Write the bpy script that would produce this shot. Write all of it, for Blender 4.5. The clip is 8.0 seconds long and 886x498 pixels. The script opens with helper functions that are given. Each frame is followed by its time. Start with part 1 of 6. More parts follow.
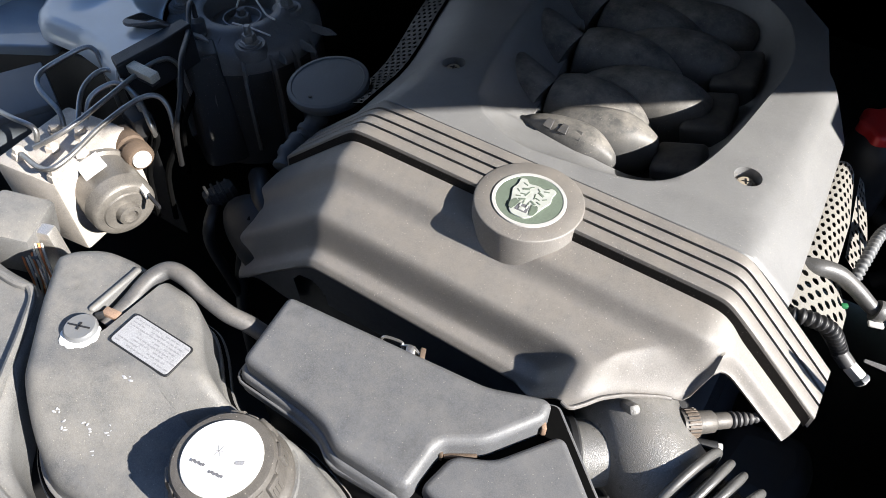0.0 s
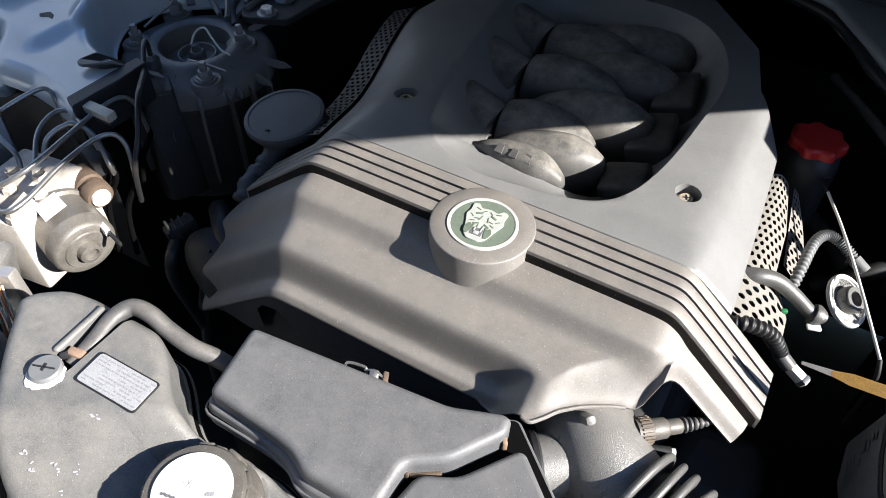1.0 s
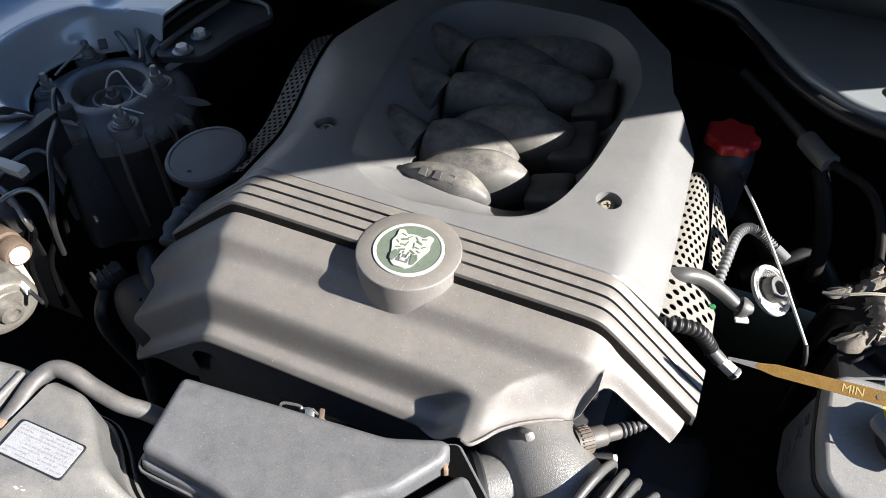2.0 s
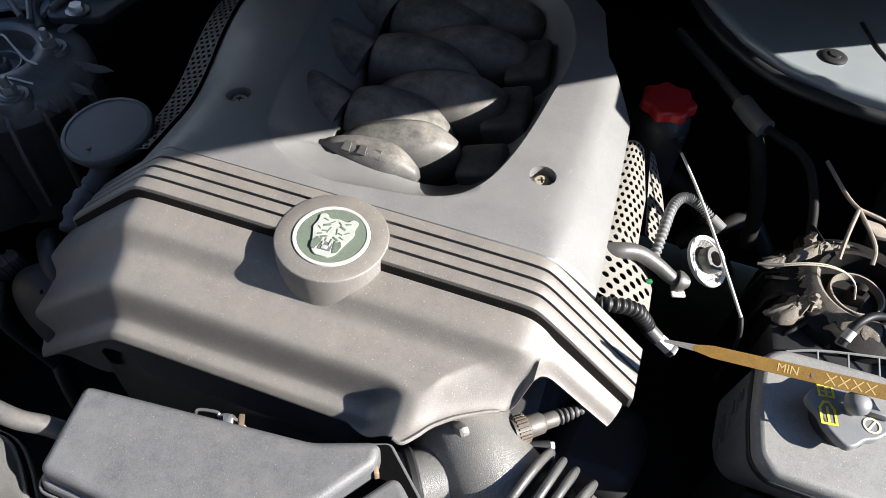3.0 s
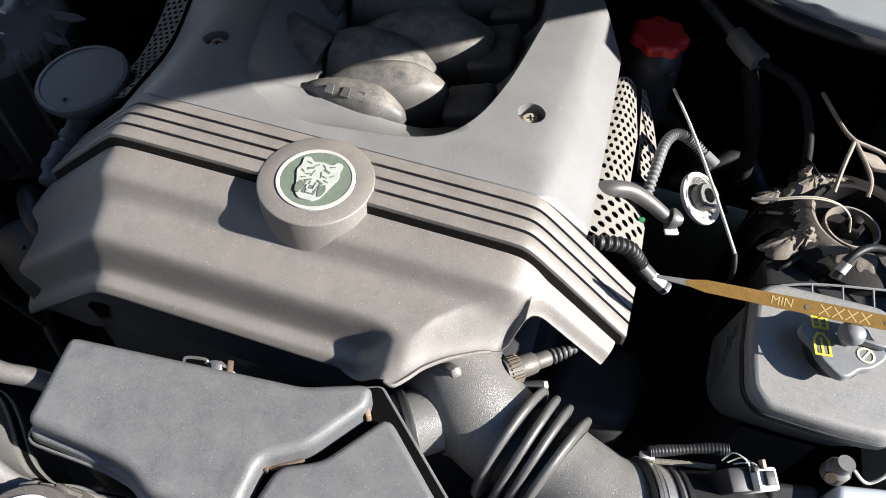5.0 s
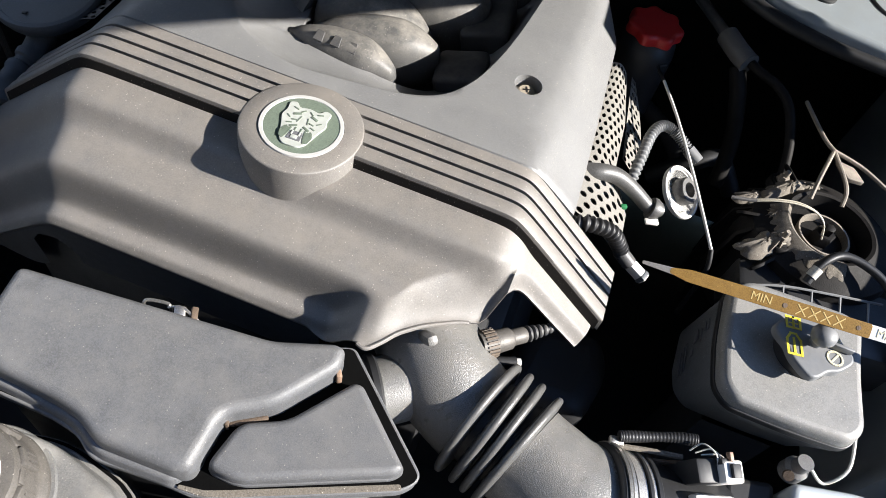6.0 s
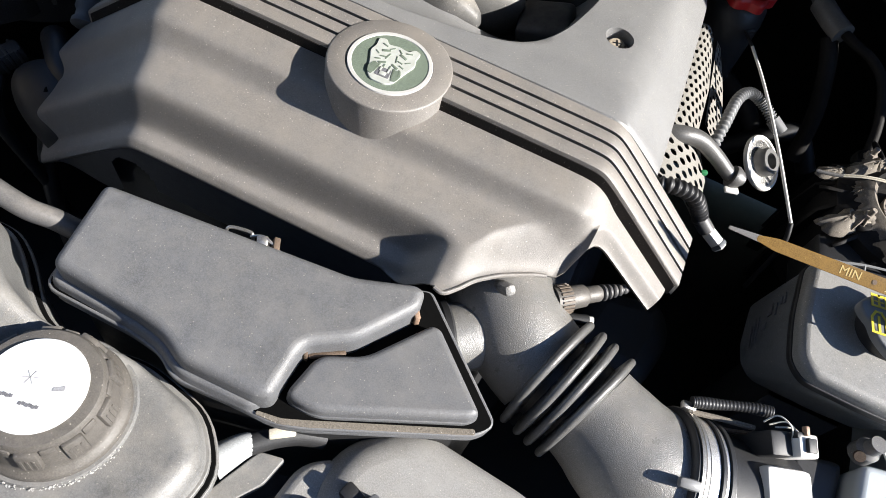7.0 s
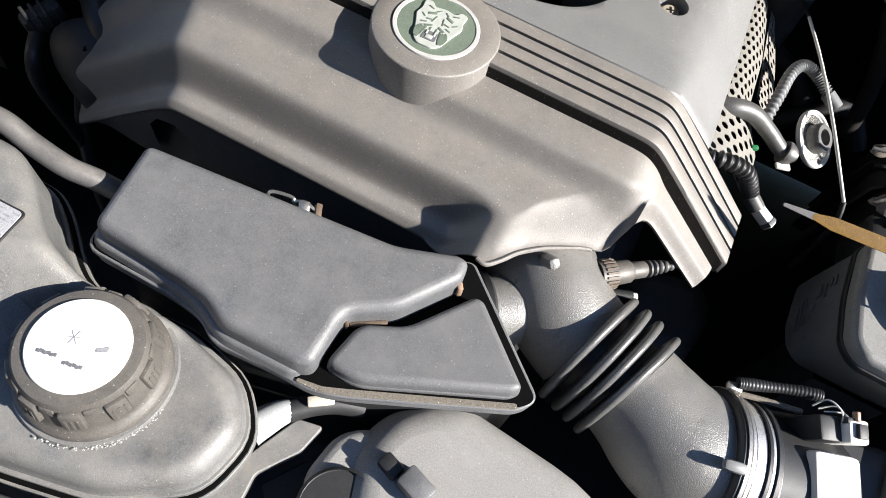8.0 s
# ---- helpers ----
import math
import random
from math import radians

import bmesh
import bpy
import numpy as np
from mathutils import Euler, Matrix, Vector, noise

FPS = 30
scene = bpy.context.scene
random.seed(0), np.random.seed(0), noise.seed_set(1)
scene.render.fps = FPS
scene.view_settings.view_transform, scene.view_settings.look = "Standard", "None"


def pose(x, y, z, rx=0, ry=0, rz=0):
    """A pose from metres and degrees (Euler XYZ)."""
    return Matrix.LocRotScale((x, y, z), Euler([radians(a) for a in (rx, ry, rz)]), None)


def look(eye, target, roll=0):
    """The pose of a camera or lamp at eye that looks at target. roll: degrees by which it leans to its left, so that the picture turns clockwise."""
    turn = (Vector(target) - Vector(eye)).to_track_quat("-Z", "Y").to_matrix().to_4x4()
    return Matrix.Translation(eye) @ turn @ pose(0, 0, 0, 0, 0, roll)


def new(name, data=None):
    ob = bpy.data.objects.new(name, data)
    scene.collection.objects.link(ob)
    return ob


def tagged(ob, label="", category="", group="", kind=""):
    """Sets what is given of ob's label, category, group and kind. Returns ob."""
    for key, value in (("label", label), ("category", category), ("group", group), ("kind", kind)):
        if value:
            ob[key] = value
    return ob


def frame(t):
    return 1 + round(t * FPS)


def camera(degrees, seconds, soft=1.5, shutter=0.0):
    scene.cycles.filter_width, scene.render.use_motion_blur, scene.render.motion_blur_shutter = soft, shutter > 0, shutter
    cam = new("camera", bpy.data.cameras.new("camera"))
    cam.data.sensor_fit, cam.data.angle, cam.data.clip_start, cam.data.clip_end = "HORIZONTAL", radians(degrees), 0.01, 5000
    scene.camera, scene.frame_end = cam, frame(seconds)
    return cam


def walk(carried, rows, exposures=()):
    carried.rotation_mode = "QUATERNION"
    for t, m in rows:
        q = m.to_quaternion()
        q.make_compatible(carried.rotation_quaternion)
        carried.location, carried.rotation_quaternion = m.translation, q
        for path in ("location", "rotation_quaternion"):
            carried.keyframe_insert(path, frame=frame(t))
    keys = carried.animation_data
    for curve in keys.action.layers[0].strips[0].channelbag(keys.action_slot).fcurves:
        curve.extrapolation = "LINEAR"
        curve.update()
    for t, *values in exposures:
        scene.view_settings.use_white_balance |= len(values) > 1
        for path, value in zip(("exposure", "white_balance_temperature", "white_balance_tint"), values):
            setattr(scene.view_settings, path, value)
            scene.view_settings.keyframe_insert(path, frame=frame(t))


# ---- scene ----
cam = camera(64.6, 8.0, soft=0.6)
PATH = [
    (0, (0.158, -0.478, 1.268), (-0.546, 0.637, -0.236), 1.5),
    (0.5, (0.155, -0.48, 1.277), (-0.523, 0.673, -0.21), 2.8),
    (1, (0.168, -0.483, 1.286), (-0.474, 0.716, -0.18), 2.1),
    (1.5, (0.167, -0.487, 1.284), (-0.474, 0.705, -0.189), 1.4),
    (2, (0.187, -0.464, 1.295), (-0.362, 0.807, -0.148), 0.4),
    (2.2, (0.196, -0.441, 1.297), (-0.267, 0.86, -0.15), 1.1),
    (3.3, (0.178, -0.419, 1.285), (-0.168, 0.784, -0.275), 4.1),
    (3.5, (0.182, -0.419, 1.284), (-0.164, 0.779, -0.279), 3.8),
    (4, (0.191, -0.416, 1.282), (-0.127, 0.78, -0.289), 3.8),
    (4.2, (0.191, -0.415, 1.283), (-0.12, 0.768, -0.299), 3.8),
    (5.3, (0.188, -0.425, 1.269), (-0.125, 0.718, -0.342), 3.4),
    (5.5, (0.189, -0.428, 1.267), (-0.114, 0.717, -0.345), 4.8),
    (6, (0.162, -0.431, 1.245), (0.023, 0.742, -0.368), 15.7),
    (6.5, (0.138, -0.439, 1.227), (-0.003, 0.688, -0.42), 19.0),
    (7, (0.134, -0.451, 1.224), (-0.039, 0.633, -0.449), 17.9),
    (7.5, (0.127, -0.456, 1.216), (-0.072, 0.577, -0.484), 17.1),
    (8, (0.122, -0.453, 1.212), (-0.073, 0.549, -0.508), 17.7),
]
walk(cam, [(t, look(eye, target, roll)) for t, eye, target, roll in PATH], [(0, 1.45), (1, 1.51), (2, 1.59), (2.2, 1.58), (3.3, 1.46), (4.2, 1.42), (5.3, 1.42), (8, 1.39)])

# ---------------------------------------------------------------- light
SUN = Vector((0.873, 0.02, 0.486)).normalized()
world = bpy.data.worlds.new("world")
scene.world = world
world.use_nodes = True
wn = world.node_tree
bg = wn.nodes["Background"]
sky = wn.nodes.new("ShaderNodeTexSky")
sky.sky_type = "NISHITA"
sky.sun_disc = False
sky.ozone_density = 8.0
sky.dust_density = 0.3
sky.sun_elevation = math.asin(SUN.z)
sky.sun_rotation = math.atan2(SUN.x, SUN.y)
wn.links.new(sky.outputs[0], bg.inputs[0])
bg.inputs[1].default_value = 0.137
sun = new("sun", bpy.data.lights.new("sun", "SUN"))
sun.data.energy = 5.0
sun.data.angle = radians(0.55)
sun.data.color = (1.0, 0.958, 0.90)
sun.matrix_world = look(tuple(SUN * 8), (0, 0, 0))


# ---------------------------------------------------------------- materials
def material(name, base, rough=0.5, metal=0.0, vary=0.25, scale=60.0, bump=0.15, bump_scale=900.0, dust=0.0, dust_col=(0.45, 0.40, 0.34), speck=0.0, stain=0.0, coat=0.0, spec=0.5):
    """Principled surface with colour change at two scales, fine relief, dust and specks."""
    m = bpy.data.materials.new(name)
    m.use_nodes = True
    nt = m.node_tree
    N, L = nt.nodes, nt.links
    p = N["Principled BSDF"]
    p.inputs["Roughness"].default_value = rough
    p.inputs["Metallic"].default_value = metal
    p.inputs["Coat Weight"].default_value = coat
    p.inputs["Specular IOR Level"].default_value = spec
    tc = N.new("ShaderNodeTexCoord")
    geo = N.new("ShaderNodeNewGeometry")

    def tex(sc, det=4.0, ro=0.6):
        t = N.new("ShaderNodeTexNoise")
        t.inputs["Scale"].default_value = sc
        t.inputs["Detail"].default_value = det
        t.inputs["Roughness"].default_value = ro
        L.new(geo.outputs["Position"], t.inputs["Vector"])
        return t.outputs["Fac"]

    def ramp(fac, a, b):
        r = N.new("ShaderNodeMapRange")
        r.inputs["From Min"].default_value, r.inputs["From Max"].default_value = a, b
        L.new(fac, r.inputs["Value"])
        return r.outputs["Result"]

    def mix(fac, a, b, kind="MIX"):
        x = N.new("ShaderNodeMix")
        x.data_type = "RGBA"
        x.blend_type = kind
        for sock, v in ((x.inputs[0], fac), (x.inputs[6], a), (x.inputs[7], b)):
            if isinstance(v, (int, float)):
                sock.default_value = v
            elif isinstance(v, tuple):
                sock.default_value = (*v, 1.0)
            else:
                L.new(v, sock)
        return x.outputs[2]

    lo = tuple(c * (1 - vary) for c in base)
    hi = tuple(min(1.0, c * (1 + vary)) for c in base)
    col = mix(ramp(tex(scale), 0.3, 0.7), lo, hi)
    col = mix(ramp(tex(scale * 7.0, 3.0), 0.35, 0.75), col, tuple(c * (1 - vary * 0.6) for c in base), "MIX") if vary > 0.12 else col
    if vary > 0.1:
        col = mix(ramp(tex(1100.0, 2.0), 0.38, 0.68), col, tuple(min(1.0, c * 1.3) for c in base))
    if stain:
        col = mix(mixfac(N, L, ramp(tex(23.0, 6.0, 0.7), 0.56, 0.72), stain), col, tuple(c * 0.45 for c in base))
    if dust:
        up = N.new("ShaderNodeSeparateXYZ")
        L.new(geo.outputs["Normal"], up.inputs[0])
        d = N.new("ShaderNodeMath")
        d.operation = "MULTIPLY"
        L.new(ramp(up.outputs["Z"], 0.2, 1.0), d.inputs[0])
        L.new(ramp(tex(35.0, 6.0, 0.75), 0.35, 0.75), d.inputs[1])
        col = mix(mixfac(N, L, d.outputs[0], dust), col, dust_col)
    if speck:
        v = N.new("ShaderNodeTexVoronoi")
        v.inputs["Scale"].default_value = 480.0
        L.new(geo.outputs["Position"], v.inputs["Vector"])
        s = ramp(v.outputs["Distance"], 0.22, 0.11)
        k = N.new("ShaderNodeMath")
        k.operation = "MULTIPLY"
        L.new(s, k.inputs[0])
        sep = N.new("ShaderNodeSeparateColor")
        L.new(v.outputs["Color"], sep.inputs[0])
        L.new(ramp(sep.outputs[0], 0.66, 0.97), k.inputs[1])
        col = mix(mixfac(N, L, k.outputs[0], speck), col, (0.62, 0.56, 0.48))
    L.new(col, p.inputs["Base Color"])
    rr = N.new("ShaderNodeMapRange")
    rr.inputs["To Min"].default_value, rr.inputs["To Max"].default_value = max(0.02, rough - 0.10), min(1.0, rough + 0.12)
    L.new(tex(scale * 1.7, 5.0), rr.inputs["Value"])
    L.new(rr.outputs["Result"], p.inputs["Roughness"])
    if bump:
        b = N.new("ShaderNodeBump")
        b.inputs["Strength"].default_value = bump
        b.inputs["Distance"].default_value = 0.0004
        L.new(tex(bump_scale * 2.0, 2.0), b.inputs["Height"])
        L.new(b.outputs["Normal"], p.inputs["Normal"])
    return m


def mixfac(N, L, fac, amount):
    k = N.new("ShaderNodeMath")
    k.operation = "MULTIPLY"
    L.new(fac, k.inputs[0])
    k.inputs[1].default_value = amount
    return k.outputs[0]


COVER = material("cover_plastic", (0.172, 0.160, 0.148), 0.46, vary=0.2, scale=26, bump=0.6, bump_scale=1300, dust=0.6, dust_col=(0.29, 0.256, 0.218), speck=0.8, spec=0.8)
COVER_TOP = material("clean_cover_plastic", (0.178, 0.177, 0.177), 0.37, vary=0.15, scale=22, bump=0.6, bump_scale=1100, dust=0.4, dust_col=(0.285, 0.28, 0.27), speck=0.7, spec=0.9)
STEP_SHADE = material("step_shade_plastic", (0.022, 0.019, 0.017), 0.7, vary=0.3, scale=60, bump=0.6, bump_scale=500, speck=0.35, spec=0.15)
COVER_DARK = material("runner_plastic", (0.085, 0.084, 0.082), 0.42, vary=0.2, scale=20, bump=0.3, bump_scale=1500, dust=0.85, dust_col=(0.42, 0.385, 0.335), speck=0.5, spec=0.35)
BOXP = material("box_plastic", (0.116, 0.118, 0.123), 0.40, vary=0.24, scale=30, bump=0.5, bump_scale=1000, dust=0.6, dust_col=(0.225, 0.215, 0.20), speck=0.35, stain=0.55)
TANKP = material("tank_plastic", (0.135, 0.134, 0.131), 0.42, vary=0.30, scale=34, bump=0.5, bump_scale=900, dust=0.75, dust_col=(0.28, 0.26, 0.228), speck=0.35, stain=0.8)
TANKLID = material("tank_lid_plastic", (0.20, 0.197, 0.188), 0.5, vary=0.2, scale=30, bump=0.5, bump_scale=900, dust=0.5, dust_col=(0.33, 0.31, 0.28), speck=0.8, stain=0.4)
TUBEP = material("tube_plastic", (0.150, 0.147, 0.140), 0.30, vary=0.3, scale=30, bump=0.9, bump_scale=750, dust=0.45, dust_col=(0.28, 0.25, 0.21), speck=0.5, spec=0.9)
BELLOWS = material("bellows_rubber", (0.092, 0.091, 0.088), 0.33, vary=0.25, scale=45, bump=0.4, bump_scale=900, dust=0.3, dust_col=(0.20, 0.185, 0.16), speck=0.3, spec=0.7)
RUBBER = material("black_rubber", (0.018, 0.018, 0.019), 0.45, vary=0.25, scale=60, bump=0.2)
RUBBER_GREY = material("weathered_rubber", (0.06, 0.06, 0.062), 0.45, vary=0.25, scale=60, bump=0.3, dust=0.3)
PITCH = material("deep_black", (0.003, 0.003, 0.003), 0.9, vary=0.3, scale=60, bump=0.0, spec=0.05)
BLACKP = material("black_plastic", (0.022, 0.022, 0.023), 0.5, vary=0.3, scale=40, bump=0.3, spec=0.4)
LINING = material("bonnet_underside_grey", (0.10, 0.105, 0.11), 0.95, vary=0.2, scale=40, bump=0.5, bump_scale=300)
BLUEGREY = material("dark_cap_plastic", (0.075, 0.085, 0.095), 0.55, vary=0.15, scale=30, bump=0.2, dust=0.3, dust_col=(0.10, 0.10, 0.10))
PAINT = material("silver_blue_paint", (0.50, 0.54, 0.56), 0.32, metal=0.05, vary=0.06, scale=12, bump=0.03, coat=0.5, dust=0.2, dust_col=(0.35, 0.34, 0.32))
# Body paint again but darker, so the sunlit cowl doesn't outshine the shaded wing.
COWL = material("darker_body_paint", (0.27, 0.30, 0.32), 0.35, metal=0.05, vary=0.08, scale=14, bump=0.05, coat=0.4, dust=0.3, dust_col=(0.25, 0.24, 0.22), speck=0.4)
ALU = material("dull_aluminium", (0.60, 0.57, 0.53), 0.42, metal=0.8, vary=0.2, scale=45, bump=0.4, bump_scale=500, stain=0.35)
CASTING = material("cast_aluminium", (0.44, 0.40, 0.355), 0.6, metal=0.1, vary=0.3, scale=40, bump=0.35, bump_scale=350, stain=0.9)
SHIELD = material("shield_aluminium", (0.20, 0.19, 0.17), 0.6, metal=0.1, vary=0.15, scale=60, bump=0.3, bump_scale=600)
SNORKEL = material("snorkel_plastic", (0.25, 0.243, 0.23), 0.5, vary=0.2, scale=26, bump=0.5, bump_scale=900, dust=0.5, dust_col=(0.27, 0.25, 0.22), speck=0.5, stain=0.4)
SENSOR = material("sensor_grey", (0.095, 0.088, 0.08), 0.5, metal=0.2, vary=0.25, scale=150, bump=0.3, dust=0.2)
KNURL = material("knurl_brown", (0.14, 0.11, 0.085), 0.6, vary=0.3, scale=200, bump=0.4)
BRASS = material("screw_zinc", (0.50, 0.43, 0.33), 0.45, metal=0.4, vary=0.2, scale=200, bump=0.2)
STEEL = material("steel", (0.45, 0.43, 0.40), 0.38, metal=0.9, vary=0.25, scale=90, bump=0.3)
RUST = material("rusty_steel", (0.12, 0.085, 0.06), 0.75, metal=0.3, vary=0.4, scale=120, bump=0.7, bump_scale=600)
PIPE = material("brake_pipe", (0.30, 0.295, 0.285), 0.36, metal=0.85, vary=0.2, scale=80, bump=0.2)
PIPEGREY = material("grey_pipe", (0.11, 0.108, 0.105), 0.4, metal=0.3, vary=0.25, scale=120, bump=0.4, stain=0.4)
MOTOR = material("motor_grey", (0.20, 0.185, 0.165), 0.38, metal=0.4, vary=0.3, scale=70, bump=0.4, stain=0.7)
WHITEP = material("white_plastic", (0.72, 0.70, 0.66), 0.45, vary=0.06, scale=40, bump=0.1)
MILK = material("milky_plastic", (0.33, 0.34, 0.34), 0.35, vary=0.12, scale=80, bump=0.2)
CREAM = material("cream_plastic", (0.55, 0.50, 0.40), 0.5, vary=0.12, scale=60, bump=0.1)
LABEL = material("label_white", (0.80, 0.80, 0.78), 0.4, vary=0.04, scale=60, bump=0.05)
CRUST = material("dried_crust", (0.40, 0.39, 0.37), 0.9, vary=0.3, scale=300, bump=0.3)
LABEL_GREY = material("label_silver", (0.45, 0.45, 0.46), 0.4, metal=0.2, vary=0.12, scale=120, bump=0.05)
LABELFACE = material("label_face", (0.36, 0.36, 0.37), 0.4, metal=0.1, vary=0.22, scale=260, bump=0.05)
INK = material("grey_ink", (0.13, 0.13, 0.14), 0.6, vary=0.25, scale=200, bump=0.0)
INKPALE = material("pale_ink", (0.26, 0.26, 0.27), 0.6, vary=0.2, scale=200, bump=0.0)
CAPDARK = material("dusty_cap_plastic", (0.085, 0.078, 0.070), 0.5, vary=0.3, scale=90, bump=0.5, dust=0.45, dust_col=(0.20, 0.175, 0.145), stain=0.6, speck=0.5)
EM_RING = material("emblem_chrome", (0.58, 0.57, 0.55), 0.4, metal=0.2, vary=0.05, scale=90, bump=0.0)
EM_GREEN = material("emblem_green", (0.135, 0.165, 0.13), 0.32, vary=0.12, scale=160, bump=0.05, coat=0.3)
EM_WHITE = material("emblem_silver", (0.52, 0.54, 0.50), 0.45, metal=0.2, vary=0.08, scale=200, bump=0.0)
RED = material("red_cap", (0.36, 0.012, 0.013), 0.4, vary=0.12, scale=60, bump=0.1)
SAND = material("sandy_dirt", (0.15, 0.13, 0.105), 0.9, vary=0.4, scale=400, bump=1.0, bump_scale=500, speck=0.9)
COPPER = material("tarnished_clip", (0.30, 0.20, 0.14), 0.6, metal=0.2, vary=0.35, scale=200, bump=0.4)
AMBER = material("dipstick_amber", (0.27, 0.155, 0.04), 0.22, metal=0.35, vary=0.35, scale=160, bump=0.15, coat=0.6)
DIPSTEEL = material("dipstick_steel", (0.55, 0.53, 0.48), 0.35, metal=0.8, vary=0.2, scale=100, bump=0.2)
YELLOW = material("yellow_print", (0.75, 0.60, 0.05), 0.5, vary=0.1, scale=150, bump=0.0)
PALE = material("pale_print", (0.62, 0.57, 0.40), 0.5, vary=0.1, scale=150, bump=0.0)
ETCHED = material("etched_marks", (0.46, 0.34, 0.13), 0.4, metal=0.2, vary=0.2, scale=300, bump=0.0)
CAPGREY = material("grey_cap_plastic", (0.17, 0.175, 0.18), 0.45, vary=0.1, scale=50, bump=0.15, dust=0.2)
TANKCLEAR = material("milky_tank", (0.115, 0.122, 0.128), 0.5, vary=0.22, scale=30, bump=0.4, bump_scale=500, stain=0.6, speck=0.5)
WIRE_O = material("orange_wire", (0.65, 0.22, 0.08), 0.5, vary=0.2, scale=200, bump=0.0)
WIRE_W = material("pale_wire", (0.6, 0.58, 0.52), 0.5, vary=0.2, scale=200, bump=0.0)
DUSTY = material("dusty_black", (0.19, 0.165, 0.135), 0.75, vary=0.35, scale=60, bump=0.8, bump_scale=300, dust=0.9, dust_col=(0.48, 0.41, 0.33))
MOUNT = material("mount_black", (0.125, 0.122, 0.118), 0.45, vary=0.3, scale=60, bump=0.6, bump_scale=400, dust=0.45, dust_col=(0.17, 0.16, 0.15), speck=0.4)
SKIRT = material("skirt_black", (0.034, 0.034, 0.034), 0.5, vary=0.3, scale=60, bump=0.6, bump_scale=400, dust=0.2, dust_col=(0.09, 0.09, 0.09), speck=0.4)
STUDGREY = material("dull_zinc", (0.26, 0.255, 0.245), 0.45, metal=0.4, vary=0.3, scale=150, bump=0.4)
MOUNTB = material("mount_deep_black", (0.010, 0.0095, 0.0095), 0.6, vary=0.3, scale=60, bump=0.6, bump_scale=400, dust=0.12, dust_col=(0.17, 0.145, 0.12), spec=0.12)
ASPHALT = material("asphalt", (0.05, 0.05, 0.05), 0.9, vary=0.3, scale=9, bump=0.8, bump_scale=120)
BOUNCEWALL = material("bounce_wall_grey", (0.22, 0.25, 0.285), 0.9, vary=0.1, scale=5, bump=0.5, bump_scale=150)
SKYBLOCK = material("sky_block_dark", (0.06, 0.055, 0.05), 0.9, vary=0.2, scale=5, bump=0.6, bump_scale=150)
GREEN = material("green_clip", (0.02, 0.16, 0.06), 0.5, vary=0.1, bump=0.0)


# ---------------------------------------------------------------- mesh helpers
def part(name, bm, mat, parent=None, label="", angle=40.0):
    me = bpy.data.meshes.new(name)
    bmesh.ops.recalc_face_normals(bm, faces=bm.faces[:])
    bm.to_mesh(me)
    bm.free()
    for p in me.polygons:
        p.use_smooth = len(p.vertices) <= 12
    me.set_sharp_from_angle(angle=radians(angle))
    me.materials.append(mat)
    ob = new(name, me)
    if parent:
        ob.parent = parent
    if label:
        ob["label"] = label
    return ob


def thing(name, label, category, group="", kind=""):
    return tagged(new(name), label, category, group, kind)


def moved(bm, m):
    bmesh.ops.transform(bm, matrix=m, verts=bm.verts[:])
    return bm


def cr(keys, n, closed=False):
    """n points along a Catmull-Rom curve through the keys."""
    K = [Vector(k) for k in keys]
    out = []
    segs = len(K) if closed else len(K) - 1
    for i in range(n):
        u = i / n * segs if closed else i / (n - 1) * segs
        j = min(int(u), segs - 1)
        f = u - j
        if closed:
            a, b, c, d = (K[(j + q) % len(K)] for q in (-1, 0, 1, 2))
        else:
            a, b, c, d = K[max(j - 1, 0)], K[j], K[j + 1], K[min(j + 2, len(K) - 1)]
        out.append(0.5 * ((2 * b) + (c - a) * f + (2 * a - 5 * b + 4 * c - d) * f * f + (3 * b - a - 3 * c + d) * f ** 3))
    return out


def lin(keys, n):
    """n points along a closed polyline, the same number on each side."""
    K = [Vector(k) for k in keys]
    out = []
    for i in range(n):
        u = i / n * len(K)
        j = int(u)
        out.append(K[j].lerp(K[(j + 1) % len(K)], u - j))
    return out


def loft(rings, closed=True, cap0=False, cap1=False, bm=None):
    """Faces between rings of equally many points."""
    bm = bm or bmesh.new()
    R = [[bm.verts.new(p) for p in r] for r in rings]
    n = len(R[0])
    for a, b in zip(R, R[1:]):
        for i in range(n if closed else n - 1):
            j = (i + 1) % n
            bm.faces.new((a[i], a[j], b[j], b[i]))
    if cap0:
        bm.faces.new(R[0][::-1])
    if cap1:
        bm.faces.new(R[-1])
    return bm


def tube(keys, radius, n=24, seg=10, bm=None, rib=None, smooth=True):
    """A pipe along the keys; radius may be a function of 0..1."""
    P = cr(keys, n) if smooth else [Vector(k) for k in keys]
    n = len(P)
    rings = []
    up = Vector((0, 0, 1))
    t0 = (P[1] - P[0]).normalized()
    side = t0.cross(up)
    side = side.normalized() if side.length > 0.05 else Vector((1, 0, 0))
    for i, p in enumerate(P):
        t = (P[min(i + 1, n - 1)] - P[max(i - 1, 0)]).normalized()
        side = (side - t * side.dot(t)).normalized()
        w = t.cross(side)
        r = radius(i / (n - 1)) if callable(radius) else radius
        rings.append([p + (side * math.cos(a) + w * math.sin(a)) * r for a in (2 * math.pi * k / seg for k in range(seg))])
    return loft(rings, cap0=True, cap1=True, bm=bm)


